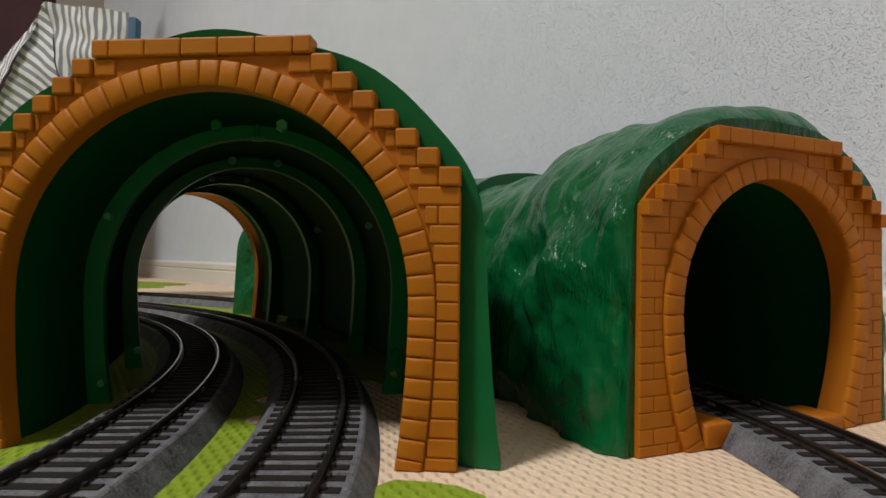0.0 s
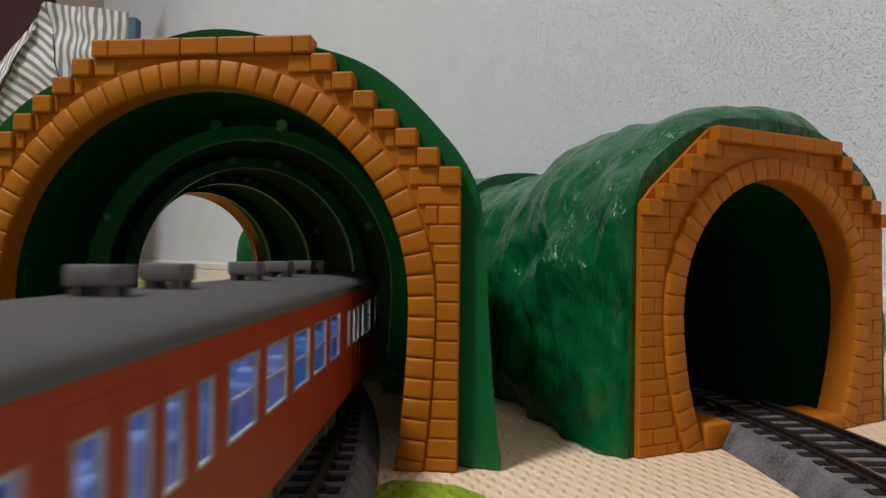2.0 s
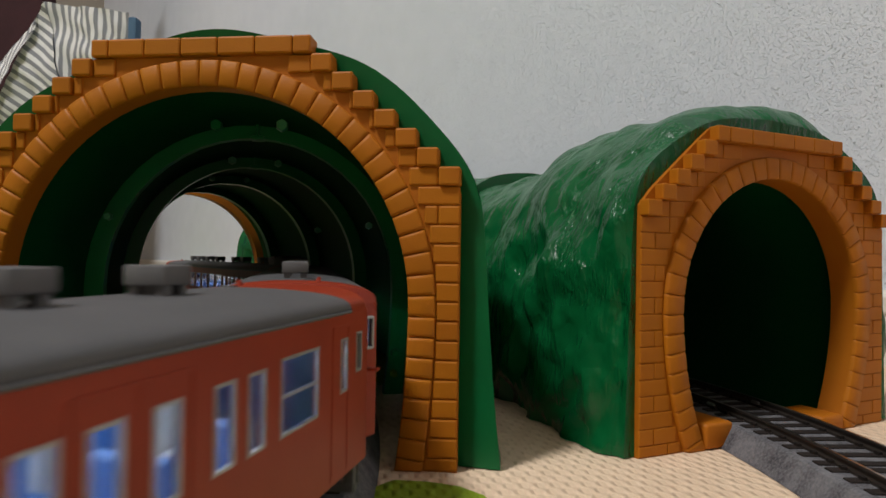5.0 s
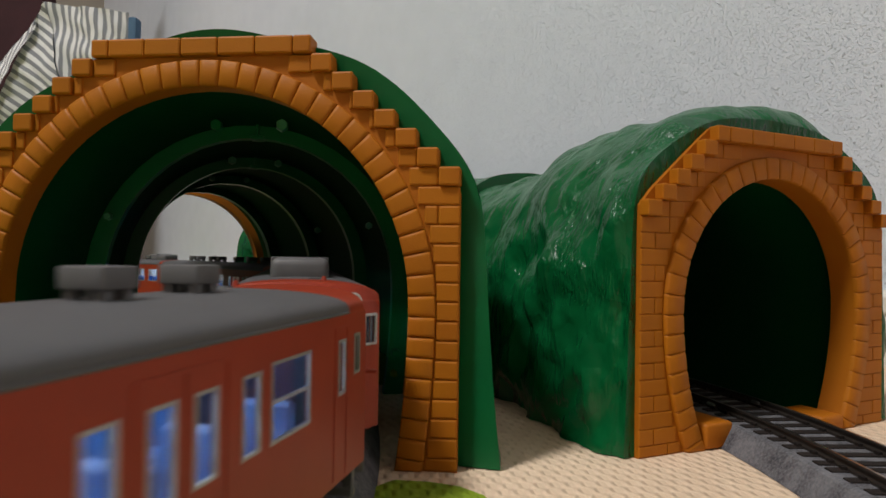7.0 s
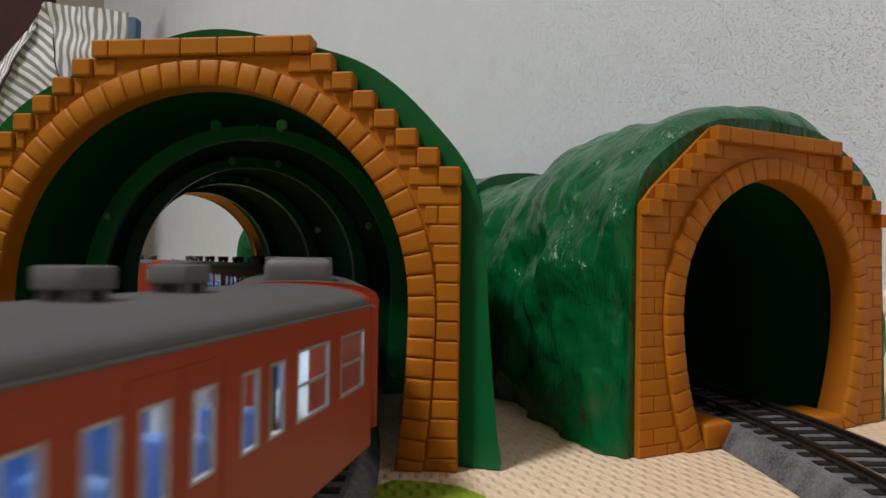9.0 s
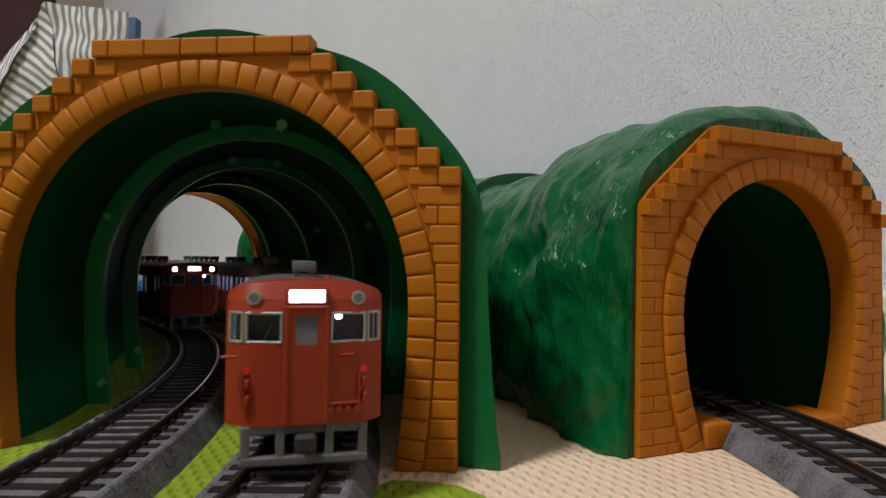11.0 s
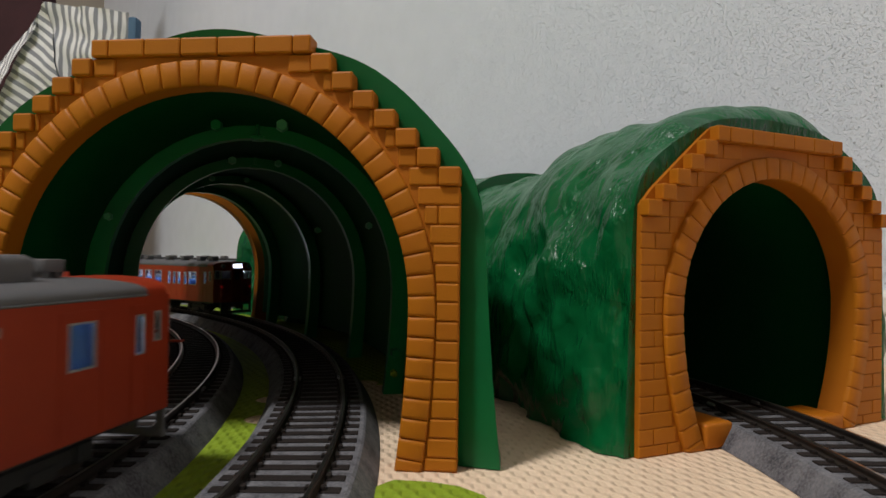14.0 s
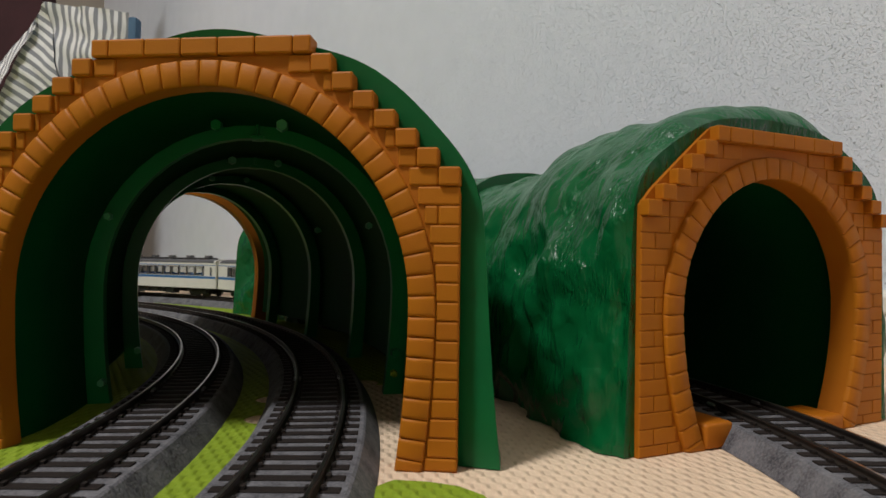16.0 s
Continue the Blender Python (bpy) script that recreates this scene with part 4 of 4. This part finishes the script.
def rail_car(label, group, cab0=True, cab1=False, layout=LAYOUT_A, doors=DOORS_A, sign0=None, head0=None, tail0=None, sign1=None, head1=None, tail1=None,
             vents=(29, 47.5, 74, 100, 139, 159, 192.5, 213), coolers=(233,), side_mat=None, name="rail_car", lit=True, end_mat=None):
    """A model diesel car along x, cab at x = 0 facing -x, rail top at z = 0."""
    side_mat = side_mat or M_RED
    car = thing(name, label, "model train", group)
    holes = [h[:4] for h in layout]
    for s in (1, -1):
        bm = wall_panel(CAR_L, Z0, ZE, holes, 0.9)
        m = at(0, -CAR_W / 2, 0)
        for v in bm.verts:
            v.co.x = max(v.co.x, setback(18.0) - NOSE if cab0 else 0.0)
            v.co.x = min(v.co.x, CAR_L - (setback(18.0) - NOSE if cab1 else 0.0))
        if s < 0:
            for v in bm.verts:
                v.co.y = CAR_W - v.co.y
        for f in bm.faces:
            if all(abs(v.co.y - (0.9 if s > 0 else CAR_W - 0.9)) < 0.01 for v in f.verts):
                f.material_index = 1
        sd = part("side_wall", bm, [side_mat, M_INNER], car, m=m)
        for d0, d1 in doors:
            bm = bmesh.new()
            yy = -0.12 if s > 0 else CAR_W + 0.12
            mids = [d0, d1] + ([(d0 + d1) / 2] if d1 - d0 > 15 else [])
            for u in mids:
                box(bm, u - 0.22, u + 0.22, min(yy, yy + 0.3 * s), max(yy, yy + 0.3 * s), Z0 + 1, 37)
            box(bm, d0, d1, min(yy, yy + 0.3 * s), max(yy, yy + 0.3 * s), 36.8, 37.3)
            part("door_seam", bm, side_mat, sd, m=Matrix())
        for h in layout:
            window_parts(car, "slim" if h[4] == "cab" else h[4], h[0], h[1], h[2], h[3], s)
    # roof, with the cab ends in body colour
    prof = roof_profile(24)
    loop = prof + [(y * 0.95, z - 0.9) for y, z in reversed(prof)]

    def station(k, y, z):
        """The roof's cross lines: end, edge of the body colour, and the same at the far end."""
        near = k < 2
        cab = cab0 if near else cab1
        if k in (0, 3):
            d = setback(y) + lean(z) - NOSE if cab else 0.8
        else:
            d = 8.5 + 6.0 * (1 - (y / 18.0) ** 2) if cab else 3.6
        return d if near else CAR_L - d
    bm = bmesh.new()
    for i in range(3):
        red = i != 1
        loft(bm, [[(station(i, y, z), y, z) for y, z in loop], [(station(i + 1, y, z), y, z) for y, z in loop]], closed=True, mat=1 if red else 0)
    bmesh.ops.remove_doubles(bm, verts=bm.verts, dist=0.001)
    part("roof", bm, [M_ROOF, side_mat], car, "smooth grey arched roof", smooth=True, sharp=60)
    bm = bmesh.new()
    for s in (-1, 1):
        box(bm, 9.0 if cab0 else 0.5, CAR_L - (9.0 if cab1 else 0.5), s * CAR_W / 2 - 0.3, s * CAR_W / 2 + 0.18, ZE - 0.05, ZE + 0.45, 0.12)
    part("rain_gutter", bm, M_ROOF if side_mat is M_RED else M_SILVER, car)
    for x in vents:
        vent(car, x)
    for x in coolers:
        cooler(car, x)
    if cab0:
        cab_end(car, 0.0, -1, sign0, head0, tail0)
    else:
        plain_end(car, 0.0, -1, end_mat or M_RED)
    if cab1:
        cab_end(car, CAR_L, 1, sign1, head1, tail1)
    else:
        plain_end(car, CAR_L, 1, end_mat or M_RED)
    # underframe
    bm = bmesh.new()
    box(bm, 2, CAR_L - 2, -16, 16, Z0 - 1.2, Z0 + 0.6)
    part("underframe", bm, M_DARK, car)
    for x in (33, CAR_L - 33):
        bogie(car, x)
    random.seed(11)
    x = 70.0
    while x < CAR_L - 78:
        w = random.choice((9, 13, 17))
        for s in (-1, 1):
            bm = bmesh.new()
            box(bm, x, x + w, s * 10.5 - 5, s * 10.5 + 5, random.choice((2.5, 3.5, 4.5)), Z0 - 1, 0.6)
            part("equipment_box", bm, M_GREY if random.random() < 0.4 else M_DARK, car)
        x += w + random.choice((2, 4))
    # interior: floor, ceiling strip, seats
    bm = bmesh.new()
    box(bm, 3, CAR_L - 3, -16.5, 16.5, Z0 + 1.0, Z0 + 2.2)
    part("cabin_floor", bm, M_INNER, car)
    for use, x in ((cab0, 9.0), (cab1, CAR_L - 9.8)):
        if use:
            bm = bmesh.new()
            box(bm, x, x + 0.8, -16.6, 16.6, Z0 + 2.2, ZE + 1)
            part("cab_bulkhead", bm, M_BULK_SHADE, car, "added cab partition, dark blue to shade the cab")
    bm = bmesh.new()
    x = 24.0
    while x < CAR_L - 30:
        for s in (-1, 1):
            box(bm, x, x + 2.2, s * 10 - 5.5, s * 10 + 5.5, Z0 + 2.2, 27.0, 0.6)
            box(bm, x + 2.2, x + 7.2, s * 10 - 5.5, s * 10 + 5.5, Z0 + 2.2, 19.0, 0.6)
        x += 15.6
    part("seats", bm, M_SEAT, car, "bright blue moulded seats")
    if lit:
        bm = bmesh.new()
        box(bm, 16, CAR_L - 8, -2.2, 2.2, ZE + 0.6, ZE + 1.2)
        part("led_strip", bm, M_LED, car, "cool white cabin light strip")
    return car


OUT_G = "vermilion train on the outer of the two tracks"
L1 = "vermilion diesel railcar, grey roof, lit windows"
# two cab cars back to back, a third pair, and the last car
cars = []
cars.append(rail_car(L1 + ", driver's cab leading", OUT_G, True, False, sign0=M_SIGN, head0=M_HEAD, tail0=M_LENS))
cars.append(rail_car(L1 + ", driver's cab trailing", OUT_G, True, False, sign0=M_SIGN, head0=M_LENS, tail0=M_TAIL_DIM,
                     vents=(29, 47.5, 74, 100, 139, 159, 192.5, 213), coolers=()))


# white express on the wide circle
def express_car(label):
    car = rail_car(label, "white train on the wide circle", False, False, layout=[(20 + 13.2 * i, 31 + 13.2 * i, 25.5, 35.0, "pane") for i in range(16)] + [(6, 9, 25, 34.5, "pane")],
                   doors=[(4, 12)], side_mat=M_CREAM, name="express_car", vents=(30, 60, 90, 120, 150, 180, 210), coolers=(), lit=False, end_mat=M_CREAM)
    for s in (-1, 1):
        y = s * (CAR_W / 2 + 0.12)
        for z0, z1, mt in ((21.6, 24.2, M_BLUE), (36.4, 37.2, M_BLUE)):
            bm = bmesh.new()
            box(bm, 0.5, CAR_L - 0.5, min(y, y - s * 0.3), max(y, y - s * 0.3), z0, z1)
            part("stripe", bm, mt, car, "blue painted stripe")
    band = [(20 + 13.2 * i, 31 + 13.2 * i, 25.5, 35.0) for i in range(16)]
    for s in (-1, 1):
        bm = wall_panel(CAR_L, 24.9, 35.6, band, 0.15)
        for v in bm.verts:
            v.co.x = min(max(v.co.x, 18.0), 231.0)
        part("window_band", bm, M_DARK, car, "dark band round the windows", m=at(0, s * (CAR_W / 2 + 0.08) - 0.075, 0))
    bm = bmesh.new()
    for x0, x1 in ((24, 84), (92, 150), (158, 228)):
        box(bm, x0, x1, -9, 9, ZR - 1.2, ZR + 1.6, 0.5)
    part("roof_equipment", bm, M_DARK, car, "dark roof equipment housings")
    return car


# ---- how the trains run ----
PITCH = 262.0
V_OUT, V_IN = 134.0, 163.0
OUT_TAIL0 = 5.45 - math.degrees(V_OUT * 11.3 / RB)   # angle of the train's tail at the start
IN_NOSE0 = 4.76 + math.degrees(V_IN * 12.5 / RA)     # angle of the single car's nose at the start


def on_ring(c, r, deg, turned, swing=0.0):
    """The pose of a car whose middle is at that angle; turned: its cab (x = 0) points backwards along growing angles."""
    q = math.sqrt(r * r - 103.0 ** 2)
    x, y, _ = ring(c, q, deg)
    m = at(x, y, RAIL, 0, 0, deg + (90 if turned else -90))
    return m @ at(0, 0, 0, 0, 0, swing) @ at(-CAR_L / 2, 0, 0)


def motions():
    rows_t = [i * 0.25 for i in range(65)]
    # the outer train runs along growing angles, its last car first in the list
    for car, back, turned in TRAIN:
        off = math.degrees((back * PITCH + CAR_L / 2) / RB)
        walk(car, [(t, on_ring(CA, RB, OUT_TAIL0 + off + math.degrees(V_OUT * t / RB), turned)) for t in rows_t])
    off = math.degrees(CAR_L / 2 / RA)
    walk(single, [(t, on_ring(CA, RA, IN_NOSE0 + off - math.degrees(V_IN * t / RA), True, -1.8)) for t in rows_t])
    for car, k in EXPRESS:
        walk(car, [(t, on_ring(CD, RD, EXP0 + math.degrees(k * PITCH / RD) - math.degrees(V_EXP * t / RD), True)) for t in rows_t])


# from the tail forwards: last car (cab at the tail), middle pair, and so on
TRAIN = []
CAR_L = 229.0       # the single car is a shorter model
single = rail_car("single vermilion model diesel railcar with lit headlights", "vermilion railcar on the inner of the two tracks", True, True, layout=LAYOUT_C, doors=DOORS_C,
                  sign0=M_SIGN, head0=M_HEAD, tail0=M_LENS, sign1=M_SIGN, head1=M_LENS, tail1=M_LENS, vents=(56, 82, 112, 140, 160, 208), coolers=(188,))
# added panels that stand for the lit blue bulkhead behind this window
for _s in (-1, 1):
    bm = bmesh.new()
    box(bm, 194, 204, _s * 15.5 - 0.3, _s * 15.5 + 0.3, 24.4, 35.0)
    part("window_blind", bm, M_SEAT, single, "bright blue panel behind the window")
CAR_L = 252.0
tail_car = cars[1]
TRAIN.append((tail_car, 0, True))
TRAIN.append((cars[0], 4, False))
TRAIN.append((copy_thing(cars[0], Matrix()), 1 - 3.6 / 262.0, False))
mid_layout = [h for h in LAYOUT_A if h[0] < 232] + [(238.4, 241.6, 25.5, 35.0, "cab"), (246.0, 248.8, 28, 35.4, "cab")]
mid_car = rail_car(L1 + ", cabs at both ends", OUT_G, True, True, layout=mid_layout, doors=DOORS_A + [(235, 242)], sign0=M_SIGN, head0=M_LENS, tail0=M_TAIL,
                   sign1=M_SIGN, head1=M_LENS, tail1=M_LENS, vents=(66, 96, 128, 160, 190, 214), coolers=(43,))
TRAIN.append((mid_car, 2 + 4.5 / 262.0, True))
TRAIN.append((copy_thing(tail_car, Matrix()), 3 + 3.3 / 262.0, True))
EXP0, V_EXP = 53.0 + math.degrees(100.0 * 15.0 / RD), 100.0
EXPRESS = []
ex = express_car("cream model express car with blue stripe and dark windows")
EXPRESS.append((ex, 0))
EXPRESS.append((copy_thing(ex, Matrix()), 1))
EXPRESS.append((copy_thing(ex, Matrix()), 2))
motions()
